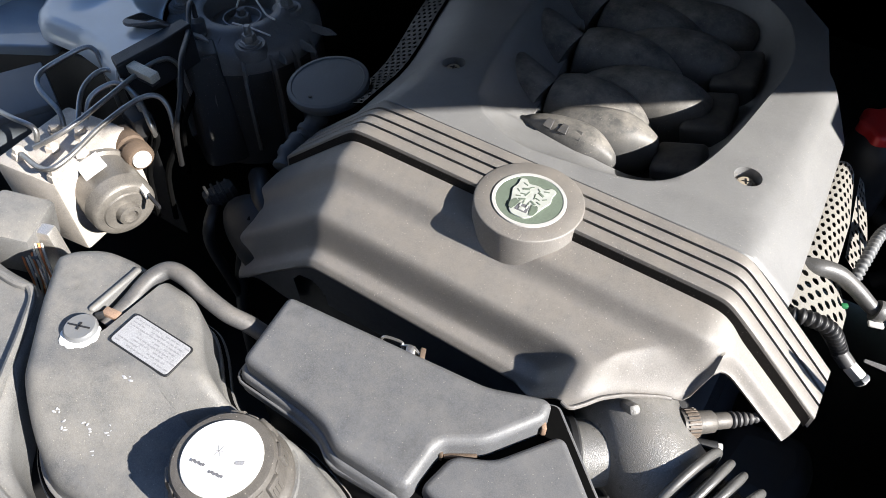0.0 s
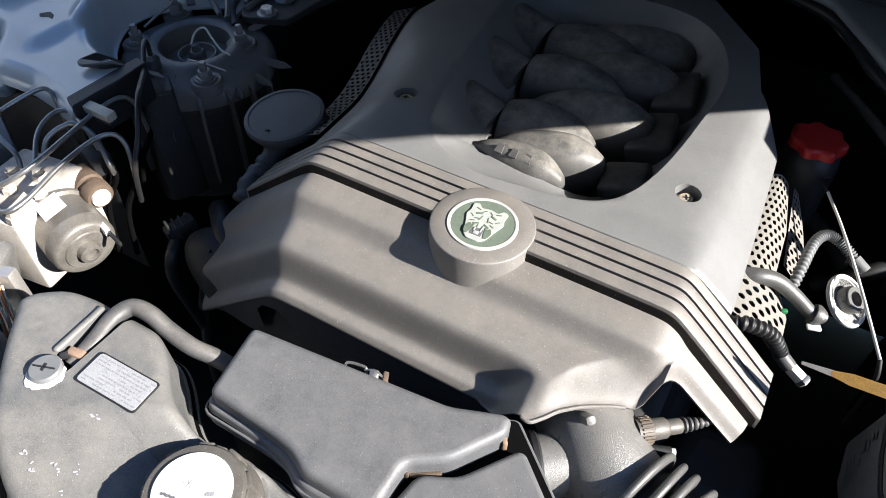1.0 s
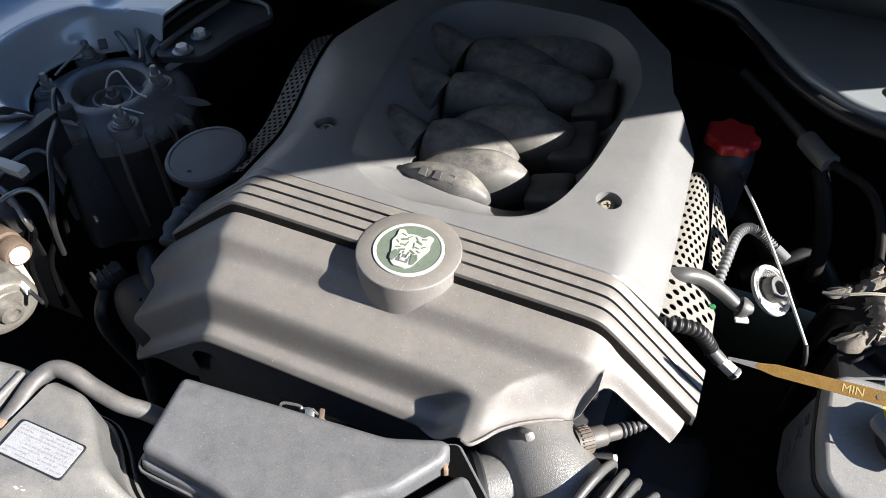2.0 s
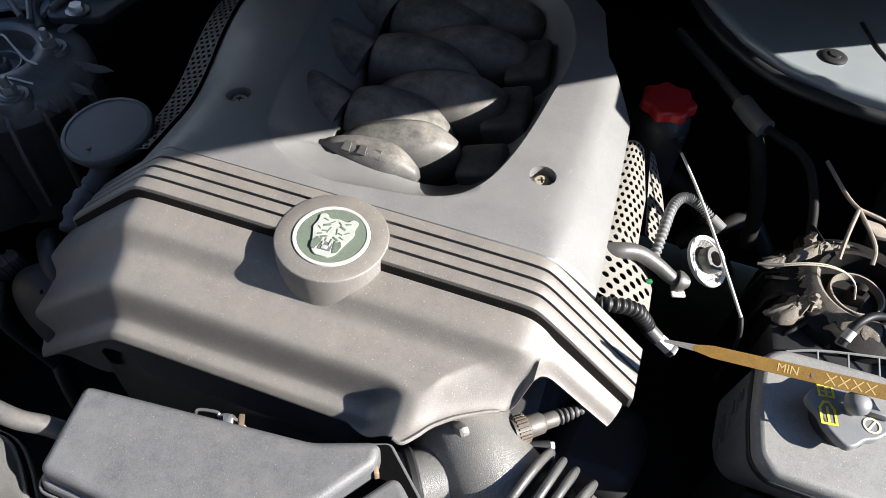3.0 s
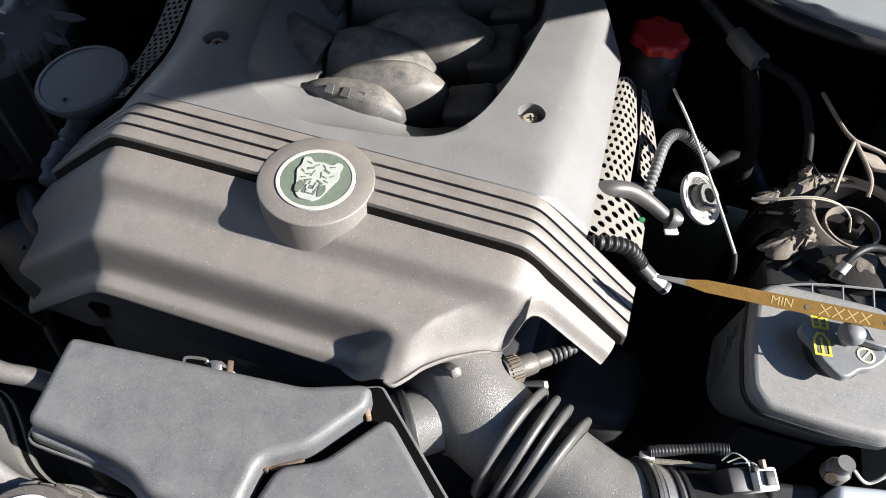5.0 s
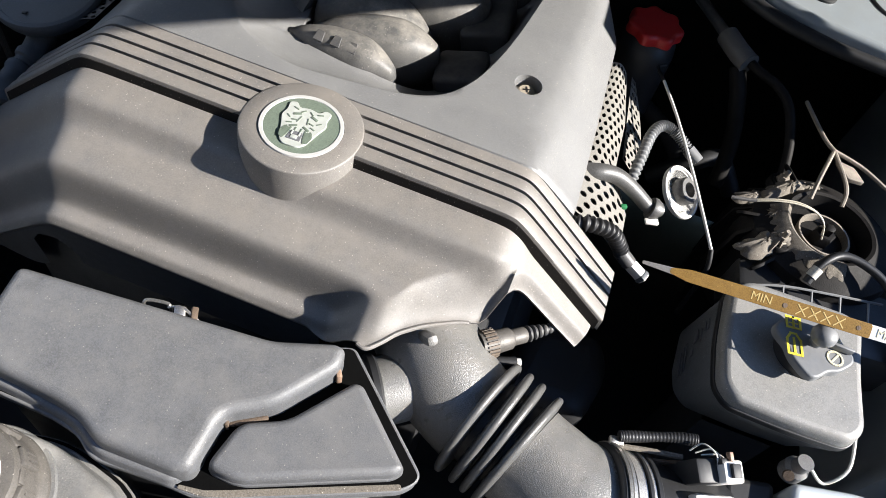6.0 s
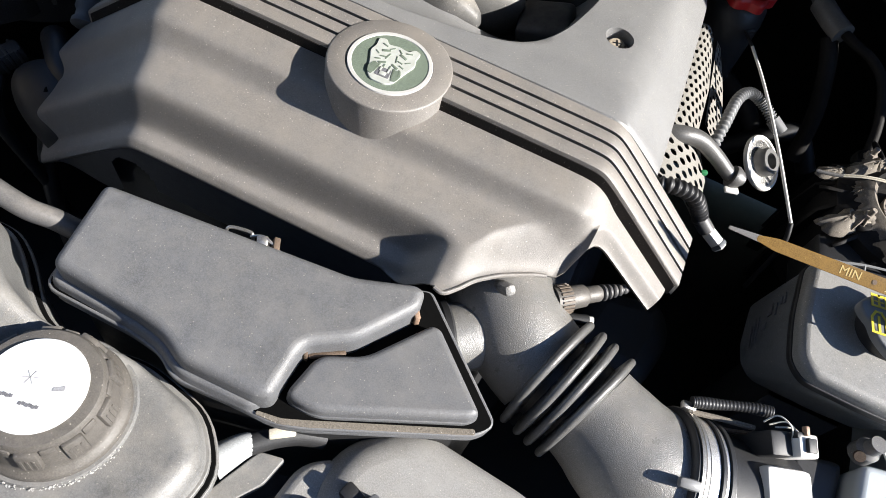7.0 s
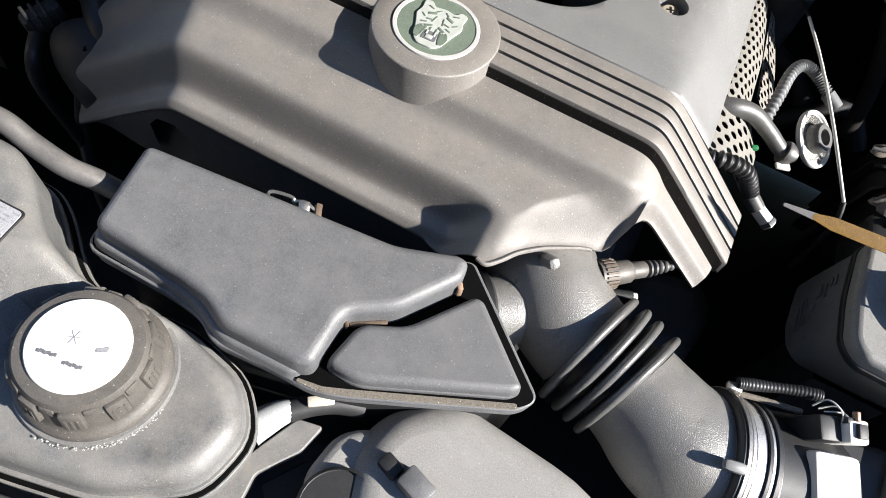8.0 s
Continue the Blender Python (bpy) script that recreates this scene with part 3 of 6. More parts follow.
for k in range(150):
    x = -0.268 + 0.518 * k / 149
    yf = curve(FRONT, x)
    col = []
    flank = sm(0.173, 0.190, x)
    for j in range(91):
        v = j / 90
        y = -0.1150 + (yf + 0.1150) * v
        za = soft_profile(y)
        near = sm(-0.175, -0.200, y)
        neck = sm(0.045 + 0.026 * near, 0.120 - 0.020 * near, x)
        dist = y - yf
        zb = soft_profile(max(y, -0.186)) - 0.42 * max(0.0, -0.186 - y)
        zb += (0.836 - zb) * sm(0.032, 0.0, dist) * (1 - sm(0.168, 0.183, x))
        zc = 0.8785 - 0.0035 * sm(0.168, 0.186, x) - 0.009 * sm(0.010, 0.0, dist) - 0.002 * v
        z = za + (zb - za) * neck
        z = z + (zc - z) * flank
        start = 0.1635 - 0.016 * sm(-0.13, -0.21, y) * (1 if x < 0 else 0)
        xe = x if x < 0.225 else 0.225 + (x - 0.225) * (1 - 0.30 * v ** 3)
        xe = xe if xe > -0.205 else -0.205 + (xe + 0.205) * (0.66 + 0.34 * math.sin(math.pi * v) + 0.02 * v)
        col.append(Vector((xe, y, z - fall(xe, start, 0.87, 0.007))))
    e = col[-1]
    if 0.098 < x < 0.170:
        LIP.append(e + Vector((0, -0.0004, -0.0004)))
    col.append(Vector((e.x, e.y + 0.001, e.z - 0.003)))
    col.append(Vector((e.x, e.y + 0.004, e.z - 0.005)))
    col.append(Vector((e.x, e.y + 0.012, e.z - 0.006)))
    cols.append(col)
part("front_shell", loft(cols, closed=False), COVER, cover, angle=60)

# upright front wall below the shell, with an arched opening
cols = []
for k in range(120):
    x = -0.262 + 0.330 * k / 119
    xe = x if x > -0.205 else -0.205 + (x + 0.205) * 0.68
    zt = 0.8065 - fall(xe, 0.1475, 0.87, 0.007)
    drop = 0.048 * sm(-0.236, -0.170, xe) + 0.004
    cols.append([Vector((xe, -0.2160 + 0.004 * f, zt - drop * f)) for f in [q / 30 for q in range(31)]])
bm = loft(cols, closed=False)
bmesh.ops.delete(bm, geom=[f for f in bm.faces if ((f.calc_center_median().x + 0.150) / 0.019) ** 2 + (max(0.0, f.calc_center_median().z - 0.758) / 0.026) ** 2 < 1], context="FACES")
# Darker than the shell above: the wall's shade is put into its colour.
part("front_wall", bm, RUBBER_GREY, cover, "lower front wall with an arched opening, coloured dark for its shade", angle=60)

part("mouth_lip", tube(LIP[::2], 0.0016, 60, 8), COVER, cover)

# boss that carries the emblem
BOSS = Matrix.Translation((0.008, -0.1185, 0.8898)) @ pose(0, 0, 0, 0.5, 0, 0)
part("badge_boss", lathe([(0.0442, -0.050), (0.0436, -0.022), (0.0430, -0.0014), (0.0427, -0.0005), (0.0418, 0.0), (0.0294, 0.0), (0.0292, -0.0014)], 72, BOSS, cap0=False, cap1=True), COVER, cover, angle=50)
emblem = part("emblem", lathe([(0.0290, -0.001), (0.0290, 0.0006), (0.0287, 0.0010), (0.0264, 0.0010), (0.0260, 0.0006)], 64, BOSS, cap0=False, cap1=False), EM_RING, cover, "round silver rimmed green emblem")
part("emblem_field", lathe([(0.0262, 0.0005), (0.012, 0.0006), (0.001, 0.0006)], 64, BOSS, cap0=False), EM_GREEN, emblem)
EMB = BOSS @ pose(0, 0, 0, 0, 0, 3) @ Matrix.Diagonal((1.04, 1.14, 1.0, 1.0))
# plain raised motif
shape = [(-0.0150, 0.0150), (-0.0100, 0.0165), (-0.0070, 0.0125), (0.0, 0.0140), (0.0070, 0.0125), (0.0100, 0.0165), (0.0150, 0.0150), (0.0140, 0.0085), (0.0158, 0.0035), (0.0128, -0.0035), (0.0110, -0.0090), (0.0090, -0.0150), (0.0050, -0.0185),
         (-0.0050, -0.0185), (-0.0090, -0.0150), (-0.0110, -0.0090), (-0.0128, -0.0035), (-0.0158, 0.0035), (-0.0140, 0.0085)]
bm = moved(pad(shape, 0.0, 0.0012, 0.0004, 0.002), EMB @ Matrix.Translation((0, 0, 0.0006)))
part("emblem_motif", bm, EM_WHITE, emblem)
for sx in (-1, 1):
    for bx, by, bw, bh, turn in [(0.0060, 0.0068, 0.0052, 0.0016, -22), (0.0085, 0.0110, 0.0040, 0.0009, 18), (0.0028, 0.0100, 0.0034, 0.0008, -40), (0.0106, 0.0035, 0.0034, 0.0008, 35), (0.0030, 0.0030, 0.0008, 0.0050, 14), (0.0060, 0.0016, 0.0036, 0.0009, -12),
                                 (0.0082, -0.0016, 0.0036, 0.0009, -18), (0.0044, -0.0032, 0.0050, 0.0014, -24), (0.0056, -0.0085, 0.0012, 0.0070, 10), (0.0020, -0.0060, 0.0010, 0.0040, 0), (0.0088, -0.0070, 0.0008, 0.0050, 14)]:
        part("motif_inlay", block((bw * 1.05, bh * 1.1, 0.0006), (0, 0, 0), 0.0002, EMB @ pose(sx * bx, by, 0.0019, 0, 0, sx * turn)), EM_GREEN, emblem)
    part("motif_inlay", moved(pad([(sx * 0.0066, -0.0150), (sx * 0.0050, -0.0060), (sx * 0.0092, -0.0045), (sx * 0.0112, -0.0090), (sx * 0.0098, -0.0140)][::sx], 0.0, 0.0005, 0.0001, 0.001), EMB @ Matrix.Translation((0, 0, 0.0017))), EM_GREEN, emblem)
part("motif_inlay", moved(pad([(-0.0048, -0.0140), (0.0048, -0.0140), (0.0042, -0.0070), (-0.0042, -0.0070)], 0.0, 0.0005, 0.0001, 0.001), EMB @ Matrix.Translation((0, 0, 0.0017))), INK, emblem)
for bx, by, bw, bh in ((-0.0026, -0.0088, 0.0012, 0.0034), (0.0026, -0.0088, 0.0012, 0.0034), (0.0, -0.0118, 0.0044, 0.0030)):
    part("motif_tooth", block((bw, bh, 0.0006), (0, 0, 0), 0.0002, EMB @ pose(bx, by, 0.0024)), EM_WHITE, emblem)

# two sunk screws
for sx in (-0.14, 0.14):
    c = Vector((sx, 0.004, plate_z(sx, 0.004)))
    m = Matrix.Translation(c - Vector((0, 0, 0.0115)))
    cup = part("screw_cup", lathe([(0.0116, 0.0), (0.0116, 0.001), (0.004, 0.001)], 32, m), COVER, cover)
    scr = part("screw", lathe([(0.0068, 0.0008), (0.0068, 0.0045), (0.0058, 0.0060), (0.0046, 0.0062)], 24, m), BRASS, cover, "dull steel cross head screw")
    for r in (20, 110):
        part("screw_slot", block((0.0066, 0.0013, 0.0006), (0, 0, 0.0063), 0.0001, m @ pose(0, 0, 0, 0, 0, r)), RUBBER, scr)

# intake runners in the valley
manifold = thing("intake_manifold", "dark plastic intake manifold with curved overlapping runners", "intake manifold")
part("manifold_floor", block((0.20, 0.38, 0.03), (0.0, 0.155, 0.785), 0.01), BLACKP, manifold)


def runner(a, b, width, height, top, blunt=0.80):
    """A leaf-shaped runner with a rounded back: cut off blunt at a and pointed at b."""
    a, b = Vector(a), Vector(b)
    u = b - a
    side = Vector((-u.y, u.x)).normalized()
    rings = []
    for i in range(34):
        f = (i / 33) ** 1.15
        if f < 0.34:
            w = blunt + (1 - blunt) * math.sin(math.pi / 2 * f / 0.34) - 0.10 * max(0.0, 1 - f / 0.02)
        else:
            w = max(0.03, 1 - ((f - 0.34) / 0.66) ** 2.1) ** 0.80
        c = a + u * f
        h = height * w ** 0.62
        zc = top - height - 0.016 * max(0.0, f - 0.4) ** 2 - 0.05 * max(0.0, 0.25 - f) ** 2
        ring = []
        for q in range(32):
            t = 2 * math.pi * q / 32
            cx, cz = math.cos(t), math.sin(t)
            r = width * 0.46 * w * math.copysign(abs(cx) ** 0.78, cx)
            ring.append(Vector((c.x + side.x * r, c.y + side.y * r, zc + h * math.copysign(abs(cz) ** 0.85, cz))))
        rings.append(ring)
    return loft(rings, cap0=True, cap1=True)


RUNNERS = [((0.034, -0.001), (-0.072, 0.004), 0.042, 0.026, 0.8760, 0.30), ((0.056, 0.053), (-0.064, 0.022), 0.054, 0.032, 0.870, 0.35), ((-0.064, 0.072), (0.044, 0.082), 0.080, 0.042, 0.868, 0.84),
           ((0.078, 0.134), (-0.064, 0.118), 0.076, 0.041, 0.867, 0.60), ((-0.078, 0.166), (0.044, 0.176), 0.080, 0.043, 0.868, 0.84), ((0.078, 0.226), (-0.066, 0.210), 0.078, 0.042, 0.864, 0.60),
           ((-0.086, 0.246), (0.046, 0.256), 0.084, 0.038, 0.864, 0.84), ((0.078, 0.298), (-0.074, 0.284), 0.076, 0.036, 0.862, 0.60)]
for a, b, w, h, top, blunt in RUNNERS:
    ob = part("runner", runner(a, b, w, h, top, blunt), COVER_DARK, manifold, angle=50)
for mx, my, mz, tilt in ((-0.031, -0.0070, 0.8732, 2), (-0.016, -0.0078, 0.8740, 0), (-0.002, -0.0082, 0.8734, -2)):
    part("raised_mark", moved(pad([(-0.0042, -0.0045), (0.0042, -0.0045), (0.0030, 0.0045), (-0.0030, 0.0045)], -0.002, 0.0005, 0.0003, 0.0008), pose(mx, my, mz, 30, tilt, -4)), RUBBER_GREY, manifold, "small raised tab on the front runner")
for x, y, z in ((-0.070, 0.066, 0.828), (-0.084, 0.158, 0.827), (-0.092, 0.248, 0.826)):
    part("runner_socket", tube([(x - 0.055, y + 0.010, z + 0.008), (x - 0.030, y + 0.004, z + 0.006), (x + 0.001, y - 0.001, z + 0.001)], lambda f: 0.0350 - 0.0035 * f, 12, 36), COVER_DARK, manifold, "flared socket at the runner's blunt end", angle=50)
for y, ln in ((0.050, 0.044), (0.132, 0.066), (0.218, 0.072)):
    part("runner_socket", block((0.046, ln, 0.050), (0, 0, 0), 0.006, pose(0.083, y, 0.825, 0, -16, 8), 3), RUBBER_GREY, manifold, "square socket at the runner's blunt end")


# ---------------------------------------------------------------- perforated heat shields
def perforated(surface, nu, nv, hole, thick=0.0008):
    """A sheet with staggered round holes; surface maps 0..1, 0..1 to a place."""
    bm = bmesh.new()
    du, dv = 1 / nu, 1 / nv
    cache = {}

    def vert(u, v):
        key = (round(u * 1e5), round(v * 1e5))
        if key not in cache:
            cache[key] = bm.verts.new(surface(u, v))
        return cache[key]

    for j in range(nv):
        off = 0.5 * du * (j % 2)
        for i in range(-1 if off else 0, nu):
            u0, u1 = max(0.0, i * du + off), min(1.0, (i + 1) * du + off)
            if u1 - u0 < 1e-6:
                continue
            v0, v1 = j * dv, (j + 1) * dv
            um, vm = (u0 + u1) / 2, (v0 + v1) / 2
            ring = [vert(u0, v0), vert(um, v0), vert(u1, v0), vert(u1, vm), vert(u1, v1), vert(um, v1), vert(u0, v1), vert(u0, vm)]
            if u1 - u0 < du * 0.9:
                bm.faces.new(ring)
                continue
            inner, low = [], []
            for k in range(8):
                a = math.pi / 4 * k - 3 * math.pi / 4
                p = Vector(surface(um + du * hole * math.cos(a), vm + dv * hole * math.sin(a)))
                inner.append(bm.verts.new(p))
                low.append(bm.verts.new(p - Vector((0, 0, thick))))
            for k in range(8):
                q = (k + 1) % 8
                bm.faces.new((ring[k], ring[q], inner[q], inner[k]))
                bm.faces.new((inner[k], inner[q], low[q], low[k]))
    return bm


def right_a(u, v):
    y = -0.058 + 0.190 * v
    w = curve([(0, 0.050), (0.25, 0.050), (0.40, 0.030), (0.7, 0.030), (1, 0.020)], v)
    x0 = 0.207 - 0.008 * v
    return (x0 + w * u, y + 0.012 * u * v, 0.842 - 0.75 * w * u - 0.006 * math.sin(math.pi * u) * -1)


def right_b(u, v):
    y = 0.045 + 0.115 * v
    w = 0.006 + 0.016 * math.sin(math.pi * (0.25 + 0.75 * v))
    return (0.238 - 0.012 * v + w * u, y, 0.815 - 0.9 * w * u)


shield = thing("heat_shield", "perforated dull aluminium heat shield beside the engine cover", "heat shield", "heat shields")
part("shield_sheet", perforated(right_a, 5, 22, 0.33), SHIELD, shield, angle=60)
part("shield_sheet", perforated(right_b, 3, 14, 0.33), SHIELD, shield, angle=60)
shield = thing("heat_shield", "perforated heat shield beside the engine cover, coloured black for its shade", "heat shield", "heat shields")


def left_a(u, v):
    y = -0.055 + 0.262 * v
    x0 = curve([(-0.072, -0.203), (-0.03, -0.207), (0.035, -0.215), (0.205, -0.250)], y)
    return (x0 - 0.001 - 0.030 * u, y, plate_z(x0, y) + 0.004 - 0.45 * 0.030 * u)


# Black in place of the other shield's aluminium: shade painted into the sheet.
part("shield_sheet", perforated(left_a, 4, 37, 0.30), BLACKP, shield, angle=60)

# ---------------------------------------------------------------- air filter box
LID = [(-0.105, -0.273), (-0.095, -0.333), (-0.038, -0.336), (-0.020, -0.339), (-0.002, -0.348), (0.045, -0.347), (0.0525, -0.343), (0.0525, -0.309), (0.0765, -0.293), (0.101, -0.256), (0.099, -0.244), (0.092, -0.2425), (0.056, -0.2565)]
WEDGE = [(0.0555, -0.3365), (0.0600, -0.3105), (0.0640, -0.3050), (0.085, -0.2945), (0.111, -0.2575), (0.117, -0.2570), (0.159, -0.295), (0.155, -0.3005), (0.076, -0.337)]
FLANGE = [(-0.110, -0.267), (-0.101, -0.3405), (-0.041, -0.3415), (-0.019, -0.3450), (-0.006, -0.3535), (0.033, -0.3510), (0.058, -0.3510), (0.074, -0.3455), (0.163, -0.3050), (0.171, -0.293), (0.101, -0.231), (0.092, -0.2345), (0.05, -0.2515)]
airbox = thing("air_filter_box", "dusty dark grey plastic air filter box with stepped lid", "air filter box")
lid = part("lid", pad(LID, 0.834, 0.8560, 0.0060, 0.0065, draft=0.0, steps=6), BOXP, airbox)
part("front_lid", pad(WEDGE, 0.834, 0.8455, 0.0045, 0.007, draft=0.001, steps=6), BOXP, airbox)
part("flange", pad(FLANGE, 0.8312, 0.8345, 0.0012, 0.009), BOXP, airbox)
# Flat pitch black sheet: the deep shade round the lids is its colour.
part("flange_gap_black", pad(inset([Vector(p) for p in FLANGE], 0.0020), 0.833, 0.8350, 0.0003, 0.009), PITCH, airbox, "black sheet standing in for the shaded gap round the lids")
part("lid_foot", pad([(-0.1085, -0.2705), (-0.0985, -0.3370), (-0.038, -0.3393), (-0.0205, -0.3422), (-0.0030, -0.3512), (0.042, -0.3500), (0.047, -0.345), (0.040, -0.31), (0.0, -0.275)], 0.8346, 0.8405, 0.0030, 0.008, draft=0.001), BOXP, airbox)
part("front_lid_foot", pad(inset([Vector(p) for p in WEDGE], -0.0012), 0.8346, 0.8385, 0.0020, 0.008), BOXP, airbox)
part("seal", pad(inset([Vector(p) for p in FLANGE], 0.003), 0.826, 0.8312, 0.0005, 0.010), RUBBER, airbox, "black rubber seal line")
part("lower_flange", pad(inset([Vector(p) for p in FLANGE], 0.0015), 0.8225, 0.826, 0.0010, 0.010), BOXP, airbox)
part("lower_body", pad(inset([Vector(p) for p in FLANGE], 0.010), 0.68, 0.8225, 0.002, 0.014), BLACKP, airbox)
part("dirt_strip", pad([(0.046, -0.3505), (0.060, -0.3495), (0.075, -0.3440), (0.162, -0.3045), (0.160, -0.3015), (0.073, -0.3405), (0.060, -0.3460), (0.046, -0.3482)], 0.8348, 0.8356, 0.0003, 0.002), SAND, airbox, "sandy dirt caught along the flange")
part("step_dirt", block((0.022, 0.0030, 0.0030), (0, 0, 0), 0.0008, pose(0.0645, -0.3026, 0.8392, 0, 0, 33)), RUST, airbox, "rusty dirt in the lid step")
part("step_tab", block((0.0022, 0.0060, 0.0080), (0, 0, 0), 0.0006, pose(0.0540, -0.3085, 0.8405, 0, 0, 20)), RUST, airbox, "brown edge of the lid step")
part("lid_tab", block((0.0035, 0.0060, 0.0100), (0, 0, 0), 0.0010, pose(0.1005, -0.2570, 0.8420, 0, 0, 35)), COPPER, airbox, "small tan tab at the lid tip")
part("clip", tube([(-0.028, -0.2660, 0.842), (-0.027, -0.2630, 0.850), (-0.024, -0.2610, 0.8515), (-0.014, -0.2590, 0.8515), (-0.011, -0.2600, 0.850), (-0.010, -0.2635, 0.842)], 0.0011, 30, 8), STEEL, airbox, "bent steel wire clip")
clip = part("clip", block((0.007, 0.007, 0.011), (0, 0, 0), 0.0012, pose(-0.004, -0.2600, 0.848, 20, 0, 25)), STEEL, airbox, "small bright steel clip")
part("clip_plate", block((0.004, 0.009, 0.008), (0, 0, 0), 0.0008, pose(0.004, -0.2590, 0.849, 0, 20, 25)), RUST, clip)
part("clip_wire", tube([(-0.012, -0.2605, 0.850), (-0.004, -0.2585, 0.853), (0.004, -0.2600, 0.851), (0.010, -0.2610, 0.846), (0.014, -0.2625, 0.842)], 0.0010, 20, 8), STEEL, clip)

# ---------------------------------------------------------------- intake duct, bellows and elbow
duct = thing("throttle_duct", "grainy dark plastic throttle duct leaving the cover's mouth", "air duct")
part("duct_body", tube([(0.105, -0.140, 0.800), (0.135, -0.180, 0.796), (0.160, -0.205, 0.793), (0.178, -0.215, 0.788), (0.192, -0.2215, 0.786)], lambda f: 0.0385 - 0.0015 * f, 24, 40), TUBEP, duct)
part("duct_stub", tube([(0.162, -0.202, 0.788), (0.147, -0.215, 0.791), (0.124, -0.233, 0.791), (0.09, -0.259, 0.790)], lambda f: 0.0245, 20, 32), TUBEP, duct)
part("stub_seal", lathe([(0.025, -0.004), (0.0275, -0.002), (0.0275, 0.002), (0.025, 0.004)], 40, axis((0.119, -0.2370, 0.791), (-0.8, -0.55, 0))), RUBBER, duct)
part("lug", block((0.0085, 0.0080, 0.026), (0, 0, 0), 0.0030, pose(0.1400, -0.2030, 0.831, 42, 0, 45)), TUBEP, duct)

sensor = thing("air_temperature_sensor", "grey ribbed sensor plug in the throttle duct", "sensor")
SA, SB = Vector((0.176, -0.184, 0.813)), Vector((0.221, -0.146, 0.810))
sd = SB - SA
part("sensor_body", lathe([(0.010, 0.0), (0.010, 0.012), (0.0085, 0.013), (0.008, 0.024), (0.0062, 0.026), (0.0060, 0.036), (0.0045, 0.038)], 24, axis(SA, sd)), SENSOR, sensor)
bm = bmesh.new()
for k in range(22):
    a = 2 * math.pi * k / 22
    bmesh.ops.create_cube(bm, size=1.0, matrix=axis(SA, sd) @ pose(0.0102 * math.cos(a), 0.0102 * math.sin(a), 0.007, 0, 0, math.degrees(a)) @ Matrix.Diagonal((0.0012, 0.0014, 0.0085, 1)))
part("knurled_ring", bm, KNURL, sensor)
for k in range(5):
    part("boot_rib", lathe([(0.0052 - 0.0005 * k, 0), (0.0062 - 0.0006 * k, 0.001), (0.0062 - 0.0006 * k, 0.0022), (0.0052 - 0.0005 * k, 0.0032)], 20, axis(SA + sd.normalized() * (0.038 + 0.0045 * k), sd)), RUBBER_GREY, sensor)
part("sensor_tail", lathe([(0.0035, 0.036), (0.003, 0.062)], 14, axis(SA, sd)), RUBBER, sensor)
plug = thing("small_plug", "small black plug with a pale tip below the sensor", "plug")
part("plug_body", tube([(0.186, -0.186, 0.80), (0.205, -0.178, 0.80)], 0.004, 4, 10), BLACKP, plug)
part("plug_tip", lathe([(0.003, 0), (0.003, 0.003)], 10, axis((0.2055, -0.1778, 0.80), (0.9, 0.4, 0))), WHITEP, plug)

hose = thing("intake_hose", "ribbed grey rubber intake hose with a wide elbow", "air hose")
HP = [(0.176, -0.214, 0.787), (0.191, -0.221, 0.786), (0.203, -0.225, 0.786), (0.214, -0.2285, 0.785), (0.226, -0.233, 0.785), (0.244, -0.241, 0.784), (0.262, -0.2485, 0.781), (0.280, -0.2530, 0.778), (0.297, -0.2520, 0.776), (0.314, -0.2475, 0.774)]


HQ = cr(HP, 91)
# Core is blacker than the ribs, painting in the shade between them.
part("bellows_core", tube(HQ[:46], 0.0325, seg=48, smooth=False), RUBBER, hose, "hose core coloured dark for the shade between the ribs")
for g in (1.22, 2.13, 3.05, 3.98):
    i = round(g * 10)
    rib = [(0.0320, -0.0042), (0.0415, -0.0031), (0.0450, -0.0026), (0.0463, -0.0015), (0.0467, 0.0), (0.0463, 0.0015), (0.0450, 0.0026), (0.0415, 0.0031), (0.0320, 0.0042)]
    part("bellows_rib", lathe(rib, 64, axis(HQ[i], HQ[i + 2] - HQ[i - 2]), cap0=False, cap1=False), BELLOWS, hose, angle=70)
part("elbow", tube(HQ[42:], lambda f: 0.0376 + 0.0062 * sm(0.0, 0.55, f) + 0.0034 * sm(0.60, 0.86, f), seg=56, smooth=False), TUBEP, hose, "smooth grainy hose elbow", angle=60)
clamp = thing("hose_clamp", "bright steel worm clamp round the intake hose", "hose clamp")
cd = Vector((0.020, 0.004, -0.003))
CM = axis((0.2900, -0.2530, 0.7770), cd)
part("clamp_band", lathe([(0.0496, -0.0022), (0.0504, -0.0022), (0.0506, 0.0), (0.0500, 0.0004), (0.0506, 0.0008), (0.0504, 0.0030), (0.0496, 0.0030)], 64, CM), STEEL, clamp)
part("rubber_cuff", lathe([(0.0450, -0.0060), (0.0478, -0.0056), (0.0494, -0.0040), (0.0494, 0.0042), (0.0470, 0.0050)], 64, CM), RUBBER, clamp, "black rubber cuff under the band")
part("clamp_lug", block((0.015, 0.007, 0.006), (0, 0, 0), 0.0025, pose(0.2905, -0.2685, 0.8255, 18, 4, 12)), CAPGREY, clamp, "pale plastic lug on the cuff")
part("clamp_screw", block((0.006, 0.005, 0.010), (0, 0, 0), 0.0015, axis((0.2835, -0.2125, 0.8120), cd)), STEEL, clamp)
